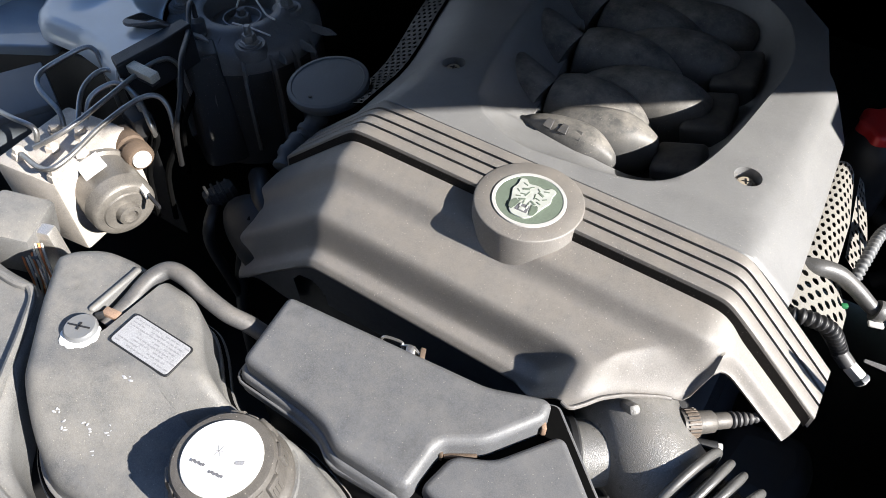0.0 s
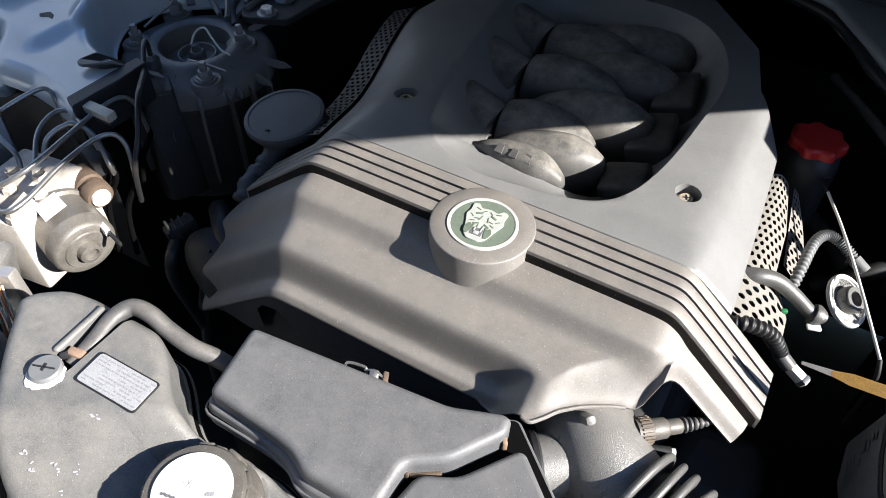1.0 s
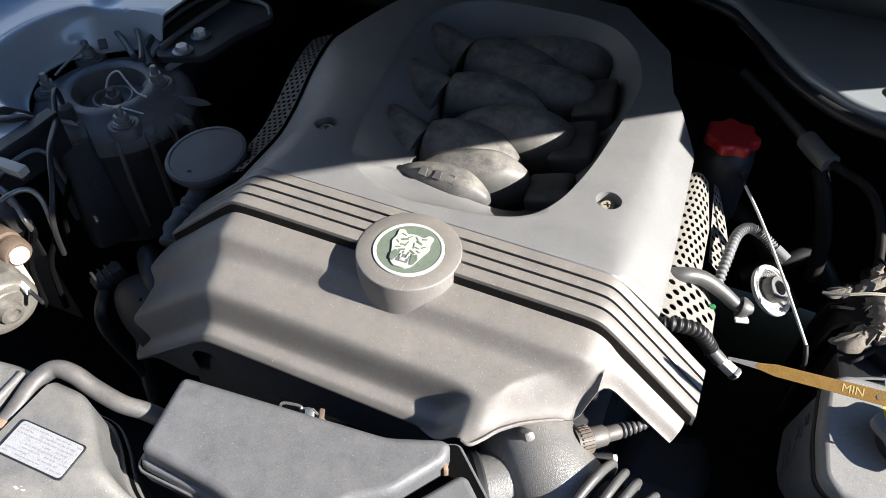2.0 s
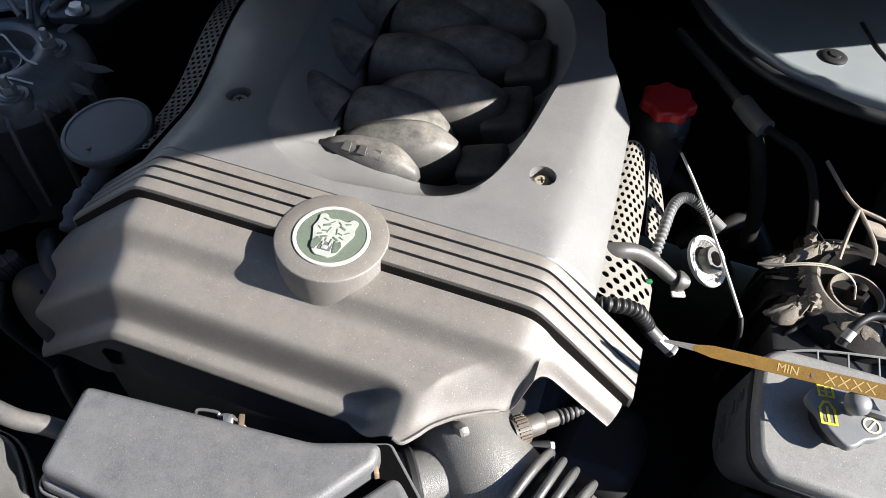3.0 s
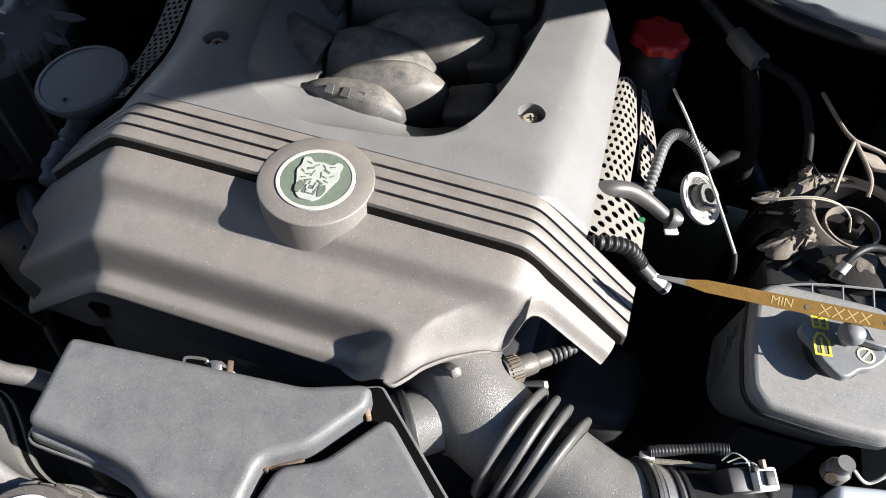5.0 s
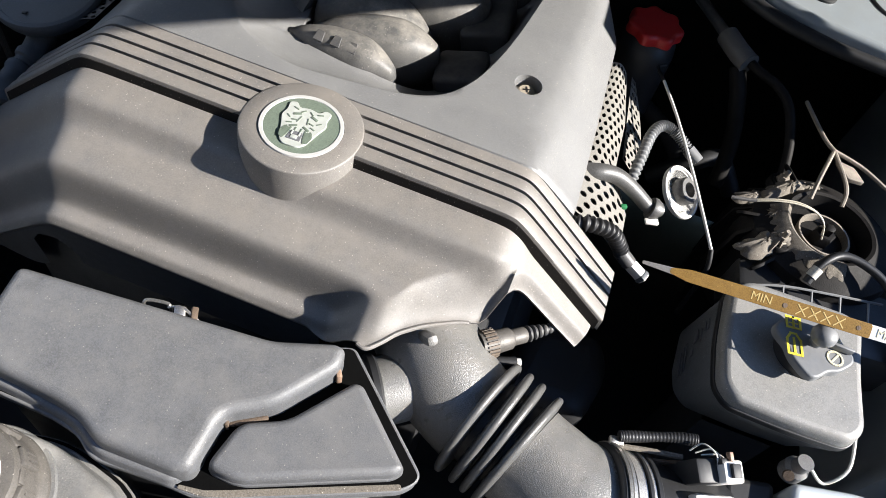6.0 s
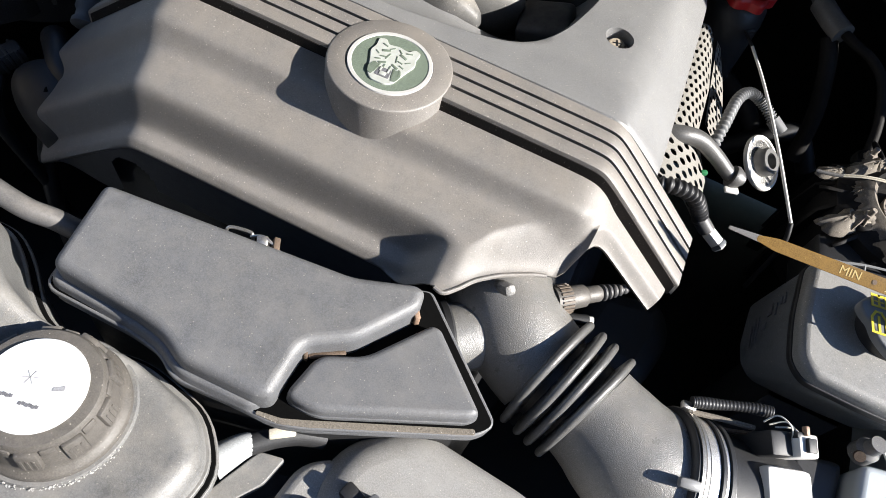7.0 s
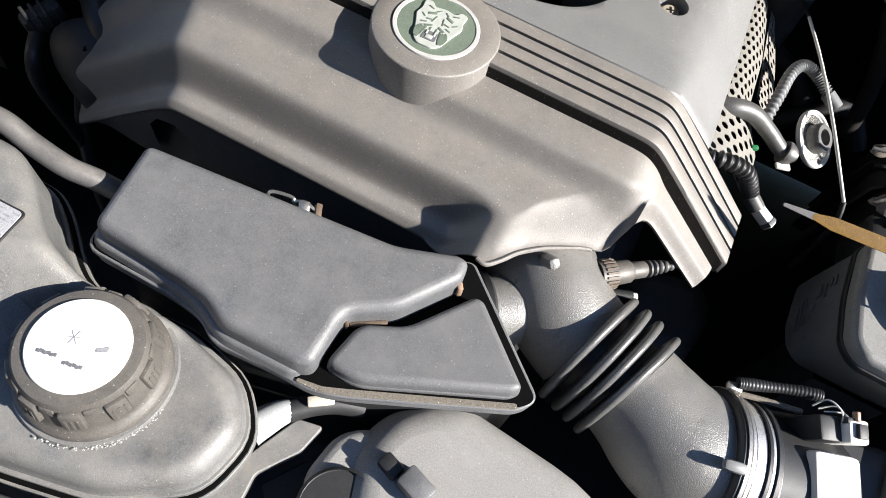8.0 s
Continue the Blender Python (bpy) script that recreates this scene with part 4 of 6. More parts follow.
part("clamp_screw", lathe([(0.003, 0), (0.0035, 0.002), (0.0035, 0.008), (0.0025, 0.010)], 16, axis((0.301, -0.240, 0.806), (0.3, 0.9, 0.2))), WHITEP, clamp)
meter = thing("air_mass_meter", "pale plastic air mass meter housing behind the clamp", "air mass meter")
part("meter_body", tube([(0.300, -0.2510, 0.7755), (0.330, -0.245, 0.771), (0.37, -0.237, 0.765)], 0.0440, 12, 48), BLACKP, meter, "black plastic meter body")
for d0, d1, r, mat in ((0.0048, 0.0125, 0.0482, ALU), (0.0125, 0.0155, 0.0496, RUBBER), (0.0155, 0.0185, 0.0488, ALU), (0.0185, 0.0225, 0.0500, RUBBER)):
    part("meter_ring", lathe([(0.044, d0), (r - 0.0006, d0), (r, d0 + 0.0006), (r, d1 - 0.0006), (r - 0.0006, d1), (0.044, d1)], 56, CM), mat, meter)
conn = thing("meter_connector", "black and white electrical connector on the air meter", "connector")
part("connector_body", block((0.017, 0.016, 0.040), (0, 0, 0), 0.002, pose(0.338, -0.211, 0.804, 12, 10, 25)), BLACKP, conn)
part("connector_shell", block((0.016, 0.015, 0.036), (0, 0, 0), 0.002, pose(0.3535, -0.206, 0.809, 14, 12, 25)), WHITEP, conn)
part("connector_window", block((0.007, 0.009, 0.003), (0, 0, 0), 0.0006, pose(0.3590, -0.2085, 0.8275, 14, 12, 25)), BLACKP, conn)
part("connector_pin", block((0.003, 0.006, 0.004), (0, 0, 0), 0.0006, pose(0.3535, -0.2010, 0.8285, 14, 12, 25)), COPPER, conn)
part("connector_base", block((0.034, 0.050, 0.030), (0, 0, 0), 0.004, pose(0.3575, -0.246, 0.800, 10, 8, 20)), WHITEP, conn)
part("latch", block((0.010, 0.004, 0.012), (0, 0, 0), 0.001, pose(0.3510, -0.2035, 0.8225, 14, 12, 25)), BLACKP, conn)
for k in range(3):
    part("latch_wire", tube([(0.330 + 0.004 * k, -0.203, 0.820), (0.335 + 0.007 * k, -0.199, 0.828 - 0.003 * k), (0.344 + 0.005 * k, -0.203, 0.829 - 0.003 * k), (0.349 + 0.004 * k, -0.208, 0.822)], 0.00055, 14, 6), WIRE_W, conn)
loom = thing("wiring_loom", "black taped wiring loom beside the air meter", "wiring loom")
part("loom_sleeve", tube([(0.284, -0.210, 0.815), (0.300, -0.204, 0.816), (0.318, -0.198, 0.819), (0.334, -0.195, 0.822)], lambda f: 0.0038 * (1 + 0.025 * math.sin(2 * math.pi * 24 * f) + 0.10 * math.sin(9 * f)), 190, 12), RUBBER, loom)
part("loom_tape", tube([(0.288, -0.213, 0.808), (0.308, -0.208, 0.808), (0.330, -0.204, 0.809)], 0.0020, 20, 8), SAND, loom, "dirty tape wrapped lead")
part("loose_wire", tube([(0.296, -0.222, 0.800), (0.312, -0.221, 0.803), (0.332, -0.224, 0.806)], 0.0010, 14, 6), WIRE_W, loom)
part("loose_wire", tube([(0.304, -0.212, 0.801), (0.32, -0.208, 0.800), (0.338, -0.206, 0.812)], 0.0014, 14, 6), RUST, loom)

# ---------------------------------------------------------------- front intake snorkel and brackets
snorkel = thing("intake_snorkel", "weathered grey plastic intake snorkel below the filter box", "air duct")
SN = [(0.094, -0.335), (0.115, -0.315), (0.136, -0.306), (0.232, -0.316), (0.30, -0.37), (0.26, -0.48), (0.12, -0.47), (0.086, -0.365)]
part("snorkel_shell", pad([(x, y + 0.008) for x, y in SN], 0.70, 0.80, 0.022, 0.03, steps=8), SNORKEL, snorkel)
part("snorkel_step", pad([(0.075, -0.352), (0.094, -0.338), (0.122, -0.352), (0.130, -0.385), (0.09, -0.41), (0.07, -0.385)], 0.70, 0.792, 0.008, 0.01), SNORKEL, snorkel)
part("snorkel_clip", block((0.020, 0.014, 0.016), (0, 0, 0), 0.002, pose(0.131, -0.362, 0.803, 0, 0, -20)), BOXP, snorkel)
part("snorkel_tongue", block((0.014, 0.010, 0.012), (0, 0, 0), 0.002, pose(0.113, -0.358, 0.800, 0, 0, -20)), RUBBER, snorkel)
part("snorkel_mouth", lathe([(0.022, 0), (0.024, 0.002), (0.022, 0.004)], 32, axis((0.098, -0.392, 0.794), (0, 0, 1)), cap1=False), BLACKP, snorkel)
bracket = thing("bracket", "bare grey folded sheet bracket below the filter box", "bracket")
part("bracket_face", pad([(0.018, -0.43), (0.050, -0.356), (0.066, -0.353), (0.062, -0.372), (0.046, -0.395), (0.05, -0.44)], 0.780, 0.786, 0.001, 0.003), TANKP, bracket)
part("bracket_leg", pad([(0.048, -0.396), (0.064, -0.372), (0.085, -0.36), (0.08, -0.42)], 0.735, 0.765, 0.001, 0.003), BLACKP, bracket)

# ---------------------------------------------------------------- coolant tank, its cap and hose
TANK = [(-0.262, -0.350), (-0.256, -0.338), (-0.238, -0.323), (-0.215, -0.318), (-0.200, -0.3175), (-0.176, -0.317), (-0.152, -0.317), (-0.135, -0.328), (-0.113, -0.347), (-0.100, -0.355), (-0.078, -0.362), (-0.03, -0.352), (0.016, -0.362), (0.036, -0.385), (0.030, -0.418), (-0.010, -0.444), (-0.067, -0.455), (-0.150, -0.460), (-0.176, -0.448), (-0.200, -0.424), (-0.232, -0.388)]


def tank_top(x, y):
    return -0.038 * sm(0.0, 0.055, 0.55 * (x + 0.140) - 0.84 * (y + 0.380)) + 0.004 * sm(-0.20, -0.25, x)


def hollow(ob, cutter_bm):
    """Cuts the shape out of a mesh for good."""
    me = bpy.data.meshes.new("cutter")
    bmesh.ops.remove_doubles(cutter_bm, verts=cutter_bm.verts[:], dist=1e-6)
    bmesh.ops.recalc_face_normals(cutter_bm, faces=cutter_bm.faces[:])
    cutter_bm.to_mesh(me)
    cutter_bm.free()
    tool = new("cutter", me)
    cut = ob.modifiers.new("hollow", "BOOLEAN")
    cut.object, cut.operation, cut.solver = tool, "DIFFERENCE", "EXACT"
    bpy.context.view_layer.update()
    me = bpy.data.meshes.new_from_object(ob.evaluated_get(bpy.context.evaluated_depsgraph_get()))
    ob.modifiers.clear()
    ob.data = me
    me.set_sharp_from_angle(angle=radians(38))
    bpy.data.objects.remove(tool)


tank = thing("coolant_tank", "weathered dark grey plastic coolant expansion tank", "coolant tank")
P = rounded(TANK, 0.012)
SA, SB = Vector((-0.205, -0.368)), Vector((0.0, -0.402))
rings = [[Vector((p.x, p.y, 0.8155)) for p in inset(P, -0.002)]]
for k in range(9):
    a = math.pi / 2 * k / 8
    rings.append([Vector((p.x, p.y, 0.858 + 0.012 * math.sin(a) + tank_top(p.x, p.y))) for p in inset(P, 0.012 * (1 - math.cos(a)))])
rim = [v.to_2d() for v in rings[-1]]
for k in range(1, 11):
    ring = []
    for p in rim:
        f = min(1.0, max(0.0, (p - SA).dot(SB - SA) / (SB - SA).length_squared))
        f = round(f * 20) / 20 if k == 10 else f
        q = p.lerp(SA.lerp(SB, f), k / 10)
        ring.append(Vector((q.x, q.y, 0.870 + tank_top(q.x, q.y))))
    rings.append(ring)
bm = loft(rings, cap0=True)
bmesh.ops.remove_doubles(bm, verts=bm.verts[:], dist=1e-6)
bmesh.ops.dissolve_degenerate(bm, edges=bm.edges[:], dist=1e-6)
shell = part("tank_shell", bm, TANKP, tank)
hollow(shell, pad([(-0.1965, -0.378), (-0.1785, -0.378), (-0.1770, -0.30), (-0.1980, -0.30)], 0.848, 0.90, 0.001, 0.006))
wide = inset([Vector(p) for p in TANK], -0.004)
part("seam_flange", pad(inset(wide, -0.0042), 0.804, 0.8100, 0.0008, 0.016), TANKP, tank)
part("seam_gap", pad(inset(wide, -0.0026), 0.8100, 0.8130, 0.0003, 0.014), PITCH, tank, "black gap along the tank's seam")
part("seam_lip", pad(inset(wide, -0.0002), 0.8130, 0.8165, 0.0008, 0.014), TANKP, tank)
part("tank_base", pad(inset(wide, 0.004), 0.70, 0.806, 0.002, 0.014), TANKP, tank)
part("tank_ridge", block((0.046, 0.0055, 0.006), (0, 0, 0), 0.0026, pose(-0.2000, -0.346, 0.8692, 0, 0, 92), 4), TANKP, tank)
bm = lathe([(0.0112, 0), (0.0112, 0.003), (0.0100, 0.0042), (0.0092, 0.0042)], 32, Matrix.Translation((-0.1905, -0.382, 0.8705)))
bleed = part("bleed_screw", bm, CAPGREY, tank, "pale grey slotted bleed screw")
part("slot", block((0.016, 0.0012, 0.0008), (0, 0, 0), 0.0002, pose(-0.1905, -0.382, 0.8752, 0, 0, 20)), RUBBER, bleed)
part("slot", block((0.006, 0.0015, 0.0008), (0, 0, 0), 0.0002, pose(-0.1905, -0.382, 0.8752, 0, 0, 110)), RUBBER, bleed)
ring = []
for k in range(48):
    a = 2 * math.pi * k / 48
    ring.append((0.0132 + 0.0007 * math.sin(3 * a + 1) + 0.0005 * math.sin(9 * a) + 0.0003 * math.sin(17 * a), a))
bm = loft([[Vector((-0.1895 + r * f * math.cos(a), -0.3840 + r * f * math.sin(a), 0.8702 + h)) for r, a in ring] for f, h in ((1.0, 0.0), (0.96, 0.0008), (0.6, 0.0009))], cap1=True)
part("residue_ring", bm, LABEL, tank, "dried white coolant residue")
rng = random.Random(21)
for mx, my in ((-0.158, -0.430), (-0.132, -0.416), (-0.134, -0.431), (-0.165, -0.427), (-0.146, -0.424), (-0.137, -0.389)):
    for q in range(5):
        x, y = mx + rng.uniform(-0.0035, 0.0035), my + rng.uniform(-0.0025, 0.0025)
        bm = lathe([(rng.uniform(0.0005, 0.0014), 0.0), (0.0004, 0.0003)], 8, Matrix.Translation((x, y, 0.8700 + tank_top(x, y))) @ pose(0, 0, 0, 0, 0, rng.uniform(0, 180)) @ Matrix.Diagonal((1.6, 0.7, 1, 1)))
        part("dried_mark", bm, LABEL_GREY, tank, "dried white splash mark")
# label with unreadable rows of print
lab = tagged(new("tank_label"), "silver warning label with rows of print on the tank", "label")
lab.matrix_world = pose(-0.1425, -0.3640, 0.8708, 0.6, 0.8, 1.5)
bm = pad([(-0.027, -0.013), (0.027, -0.013), (0.027, 0.013), (-0.027, 0.013)], -0.0006, 0.0004, 0.0002, 0.003)
part("label_plate", bm, RUBBER, lab, "dark edge of the label")
bm = pad([(-0.0259, -0.0119), (0.0259, -0.0119), (0.0259, 0.0119), (-0.0259, 0.0119)], 0.0, 0.0006, 0.0001, 0.003)
part("label_face", bm, LABELFACE, lab)
rng = random.Random(4)
bm = bmesh.new()
for r in range(8):
    x = -0.0235 if r < 3 or r > 5 else -0.0120
    while x < 0.022:
        w = rng.uniform(0.0012, 0.0045)
        if rng.random() < 0.85:
            bmesh.ops.create_cube(bm, size=1.0, matrix=Matrix.Translation((x + w / 2, 0.0095 - 0.0027 * r, 0.0007)) @ Matrix.Diagonal((w, 0.0010, 0.0002, 1)))
        x += w + 0.0009
part("print", bm, INKPALE, lab)

CC = Matrix.Translation((-0.0475, -0.3945, 0.0))
part("filler_neck", lathe([(0.0418, 0.822), (0.0418, 0.8335), (0.0410, 0.8348), (0.0340, 0.8352)], 64, CC), TANKP, tank)
rng = random.Random(9)
bm = bmesh.new()
for k in range(200):
    a = radians(rng.triangular(-100, 5, -38))
    r = rng.uniform(0.0408, 0.0432)
    bmesh.ops.create_icosphere(bm, subdivisions=1, radius=1.0, matrix=CC @ Matrix.Translation((r * math.cos(a), r * math.sin(a), 0.8335 + rng.uniform(-0.001, 0.001))) @ Matrix.Diagonal((rng.uniform(0.0001, 0.0007), rng.uniform(0.0001, 0.0007), 0.0003, 1)))
part("crust", bm, CRUST, tank, "white dried crust round the neck")
cap = part("filler_cap", lathe([(0.0392, 0.8345), (0.0392, 0.8375), (0.0384, 0.8392), (0.0366, 0.8404), (0.0352, 0.8420), (0.0346, 0.8450), (0.0330, 0.8560), (0.0322, 0.8628), (0.0305, 0.8655), (0.0252, 0.8665)], 64, CC), CAPDARK, tank, "grey grooved filler cap with dusty skirt")
for k in range(10):
    a = 2 * math.pi * k / 10 + 0.2
    m = CC @ pose(0.0332 * math.cos(a), 0.0332 * math.sin(a), 0.8540, 0, 0, math.degrees(a)) @ pose(0, 0, 0, 0, -8, 0)
    bm = block((0.0050, 0.0105, 0.0160), (0, 0, 0), 0.0012, m)
    for q in range(3):
        bmesh.ops.create_cube(bm, size=1.0, matrix=m @ Matrix.Translation((0.0024, -0.0028 + 0.0028 * q, -0.001)) @ Matrix.Diagonal((0.0010, 0.0010, 0.009, 1)))
    part("grip_lug", bm, CAPDARK, cap)
    m = CC @ pose(0.0320 * math.cos(a + 0.3), 0.0320 * math.sin(a + 0.3), 0.8600, 0, 0, math.degrees(a + 0.3)) @ pose(0, 0, 0, 0, -10, 0)
    part("grip_step", block((0.0030, 0.0075, 0.0060), (0, 0, 0), 0.0009, m), CAPDARK, cap)
part("warning_disc", lathe([(0.0248, 0.8662), (0.0248, 0.8674), (0.0243, 0.8679), (0.001, 0.8682)], 64, CC), LABEL, cap, "bright white warning disc")
CP0 = CC @ pose(0, 0, 0.8683, 0, 0, 10)
for bx, by, bw in ((-0.0112, -0.0088, 0.0100), (0.0028, -0.0106, 0.0100)):
    bm = bmesh.new()
    for k in range(6):
        bmesh.ops.create_cube(bm, size=1.0, matrix=CP0 @ Matrix.Translation((bx + (k - 2.5) * bw / 6, by + 0.0004 * (k % 2), 0)) @ Matrix.Diagonal((bw / 6.5, 0.0018, 0.0002, 1)))
    part("print_bar", bm, INK, cap)
bm = bmesh.new()
for k in range(3):
    bmesh.ops.create_cube(bm, size=1.0, matrix=CP0 @ pose(-0.0036, 0.0026, 0, 0, 0, 60 * k + 12) @ Matrix.Diagonal((0.008, 0.0003, 0.0002, 1)))
part("print_star", bm, INKPALE, cap)
bm = moved(pad([(-0.003, -0.0012), (0.003, -0.0014), (0.0035, 0.0016), (0.001, 0.001), (-0.002, 0.0012)], 0, 0.0002, 0.0001, 0.001), CP0 @ pose(0.0115, 0.001, -0.0001, 0, 0, 20))
part("print_mark", bm, INKPALE, cap)

vent = thing("vent_hose", "grey rubber vent hose curving out of the tank", "hose")
part("hose_run", tube([(-0.1865, -0.368, 0.860), (-0.187, -0.346, 0.864), (-0.189, -0.326, 0.867), (-0.184, -0.312, 0.868), (-0.170, -0.309, 0.866), (-0.155, -0.309, 0.857), (-0.134, -0.308, 0.848), (-0.118, -0.303, 0.840), (-0.095, -0.298, 0.825), (-0.07, -0.29, 0.80)], 0.0067, 60, 16), RUBBER_GREY, vent)
part("hose_clip", block((0.013, 0.007, 0.006), (0, 0, 0), 0.0015, pose(-0.1865, -0.361, 0.867, 0, 8, 12)), COPPER, vent, "tarnished copper coloured hose clip")
part("clip_ear", block((0.006, 0.003, 0.006), (0, 0, 0), 0.001, pose(-0.192, -0.3665, 0.868, 0, 0, 50)), BLACKP, vent)
spout = thing("overflow_spout", "white plastic overflow spout at the tank's end", "spout")
part("spout_tube", tube([(0.030, -0.376, 0.790), (0.038, -0.362, 0.790), (0.044, -0.354, 0.789)], lambda f: 0.0105 - 0.004 * f, 10, 20), MILK, spout)
part("spout_hose", tube([(0.043, -0.356, 0.789), (0.054, -0.345, 0.788), (0.066, -0.336, 0.785), (0.08, -0.33, 0.78)], 0.007, 14, 14), BLACKP, spout)
part("spout_tab", block((0.016, 0.006, 0.004), (0, 0, 0), 0.001, pose(0.058, -0.343, 0.797, 0, 0, 35)), CREAM, spout)
panel = thing("radiator_cover", "faded grey plastic panel over the radiator", "panel")
part("panel_sheet", pad([(-0.30, -0.372), (-0.262, -0.368), (-0.236, -0.392), (-0.206, -0.435), (-0.178, -0.466), (-0.15, -0.474), (-0.06, -0.468), (0.0, -0.456), (0.03, -0.44), (0.10, -0.50), (0.10, -0.70), (-0.50, -0.70), (-0.50, -0.36)], 0.80, 0.832, 0.008, 0.015, top=lambda x, y: 0.022 * sm(-0.15, -0.23, x)), TANKP, panel)

part("panel_lip", tube([(-0.50, -0.366, 0.856), (-0.30, -0.379, 0.856), (-0.264, -0.376, 0.855), (-0.240, -0.399, 0.855), (-0.211, -0.441, 0.851), (-0.184, -0.472, 0.842), (-0.15, -0.482, 0.834), (-0.06, -0.476, 0.833), (0.0, -0.464, 0.833)], 0.003, 60, 8), TANKP, panel)

# ---------------------------------------------------------------- brake unit with pipes
abs_unit = thing("abs_unit", "dirty cast aluminium brake modulator with round motor", "brake unit")
part("valve_block", block((0.075, 0.090, 0.085), (0, 0, 0), 0.004, pose(-0.402, -0.252, 0.800, 0, 0, 8)), CASTING, abs_unit)
part("side_plate", block((0.022, 0.012, 0.110), (0, 0, 0), 0.002, pose(-0.330, -0.328, 0.785, 0, 0, 20)), ALU, abs_unit)
MM = axis((-0.372, -0.247, 0.812), (0.93, -0.22, -0.12))
motor = part("motor_can", lathe([(0.033, 0.0), (0.033, 0.004), (0.030, 0.006), (0.030, 0.034), (0.0305, 0.035), (0.0305, 0.037), (0.030, 0.038), (0.030, 0.046), (0.028, 0.050), (0.0265, 0.051), (0.021, 0.0515), (0.020, 0.053), (0.011, 0.053), (0.010, 0.059), (0.0065, 0.060), (0.0055, 0.057)], 56, MM), MOTOR, abs_unit)
part("motor_label", block((0.022, 0.0220, 0.0003), (0, 0, 0), 0.0001, pose(-0.354, -0.257, 0.8425, 16, 6, -14)), LABEL, motor, "worn pale label")
part("motor_tab", block((0.005, 0.010, 0.012), (0.0, 0, 0), 0.001, MM @ pose(0.020, 0.014, 0.053)), LABEL, motor, "pale plastic terminal tab")
part("motor_pin", block((0.003, 0.005, 0.020), (0.0, 0, 0), 0.0008, MM @ pose(0.021, 0.014, 0.068)), RUBBER, motor, "black pin of the terminal")
for a in (200, 320):
    part("mount_ear", lathe([(0.009, -0.002), (0.009, 0.006), (0.005, 0.008)], 20, MM @ Matrix.Translation((0.036 * math.cos(radians(a)), 0.036 * math.sin(radians(a)), 0))), CASTING, abs_unit)
VM = axis((-0.372, -0.208, 0.828), (0.92, -0.25, -0.05))
valve = part("valve_body", lathe([(0.0135, -0.01), (0.0135, 0.010), (0.0115, 0.012), (0.0115, 0.016), (0.0135, 0.018), (0.0135, 0.028), (0.0120, 0.030)], 28, VM), RUST, abs_unit)
part("valve_cap", lathe([(0.0090, 0.030), (0.0088, 0.0325), (0.0075, 0.0335)], 28, VM), WHITEP, valve, "white round cap")
part("relay_cover", block((0.030, 0.020, 0.022), (0, 0, 0), 0.002, pose(-0.376, -0.186, 0.838, 0, 0, -15)), BLACKP, abs_unit)
for k, (px, py) in enumerate(((-0.415, -0.285), (-0.400, -0.262), (-0.418, -0.245), (-0.392, -0.236), (-0.372, -0.252), (-0.365, -0.285))):
    nut = part("union_nut", lathe([(0.0066, 0), (0.0066, 0.006), (0.0052, 0.007), (0.0046, 0.011)], 6, Matrix.Translation((px, py, 0.842)) @ pose(0, 0, 0, 8 * (k % 3) - 8, 6, 25 * k)), CASTING, abs_unit)
RUNS = [
    [(-0.406, -0.274, 0.850), (-0.388, -0.246, 0.862), (-0.387, -0.205, 0.868), (-0.390, -0.169, 0.871), (-0.391, -0.144, 0.872), (-0.388, -0.128, 0.870), (-0.384, -0.121, 0.860), (-0.384, -0.118, 0.845), (-0.386, -0.115, 0.820)],
    [(-0.408, -0.285, 0.850), (-0.364, -0.290, 0.858), (-0.355, -0.272, 0.862), (-0.362, -0.229, 0.866), (-0.363, -0.189, 0.868), (-0.356, -0.172, 0.866), (-0.346, -0.170, 0.855), (-0.336, -0.178, 0.835), (-0.338, -0.178, 0.826)],
    [(-0.402, -0.221, 0.850), (-0.408, -0.207, 0.862), (-0.404, -0.191, 0.868), (-0.395, -0.180, 0.868), (-0.370, -0.182, 0.862), (-0.352, -0.190, 0.845), (-0.353, -0.188, 0.830)],
    [(-0.404, -0.229, 0.850), (-0.422, -0.206, 0.862), (-0.427, -0.186, 0.868), (-0.424, -0.172, 0.868), (-0.409, -0.171, 0.866), (-0.383, -0.179, 0.860), (-0.366, -0.184, 0.840), (-0.368, -0.183, 0.826)],
    [(-0.412, -0.239, 0.848), (-0.421, -0.233, 0.858), (-0.449, -0.228, 0.866), (-0.464, -0.219, 0.870), (-0.468, -0.202, 0.872), (-0.458, -0.170, 0.878), (-0.450, -0.163, 0.876), (-0.440, -0.166, 0.866), (-0.430, -0.170, 0.82), (-0.428, -0.170, 0.80)],
    [(-0.411, -0.267, 0.850), (-0.414, -0.263, 0.862), (-0.437, -0.267, 0.866), (-0.477, -0.265, 0.860)],
]
for k, run in enumerate(RUNS):
    bp = thing("brake_pipe", "bent dark steel brake pipe on the brake unit", "brake pipe", "brake pipes")
    part("pipe_run", tube(run, 0.0025, 64, 10), PIPE, bp)
    if k < 5:
        x, y, z = run[-1]
        # Lower end in pitch black, so the pipe seems to vanish into shade.
        part("pipe_shade_end", tube([(x, y, z + 0.004), (x - 0.002, y, z - 0.008), (x - 0.022, y - 0.008, z - 0.05), (x - 0.035, y - 0.010, z - 0.12)], 0.0030, 14, 8), PITCH, bp, "pitch black lower pipe end standing in for shade")
cbox = thing("control_box", "flat dark blue grey plastic box below the wing panel", "control box")
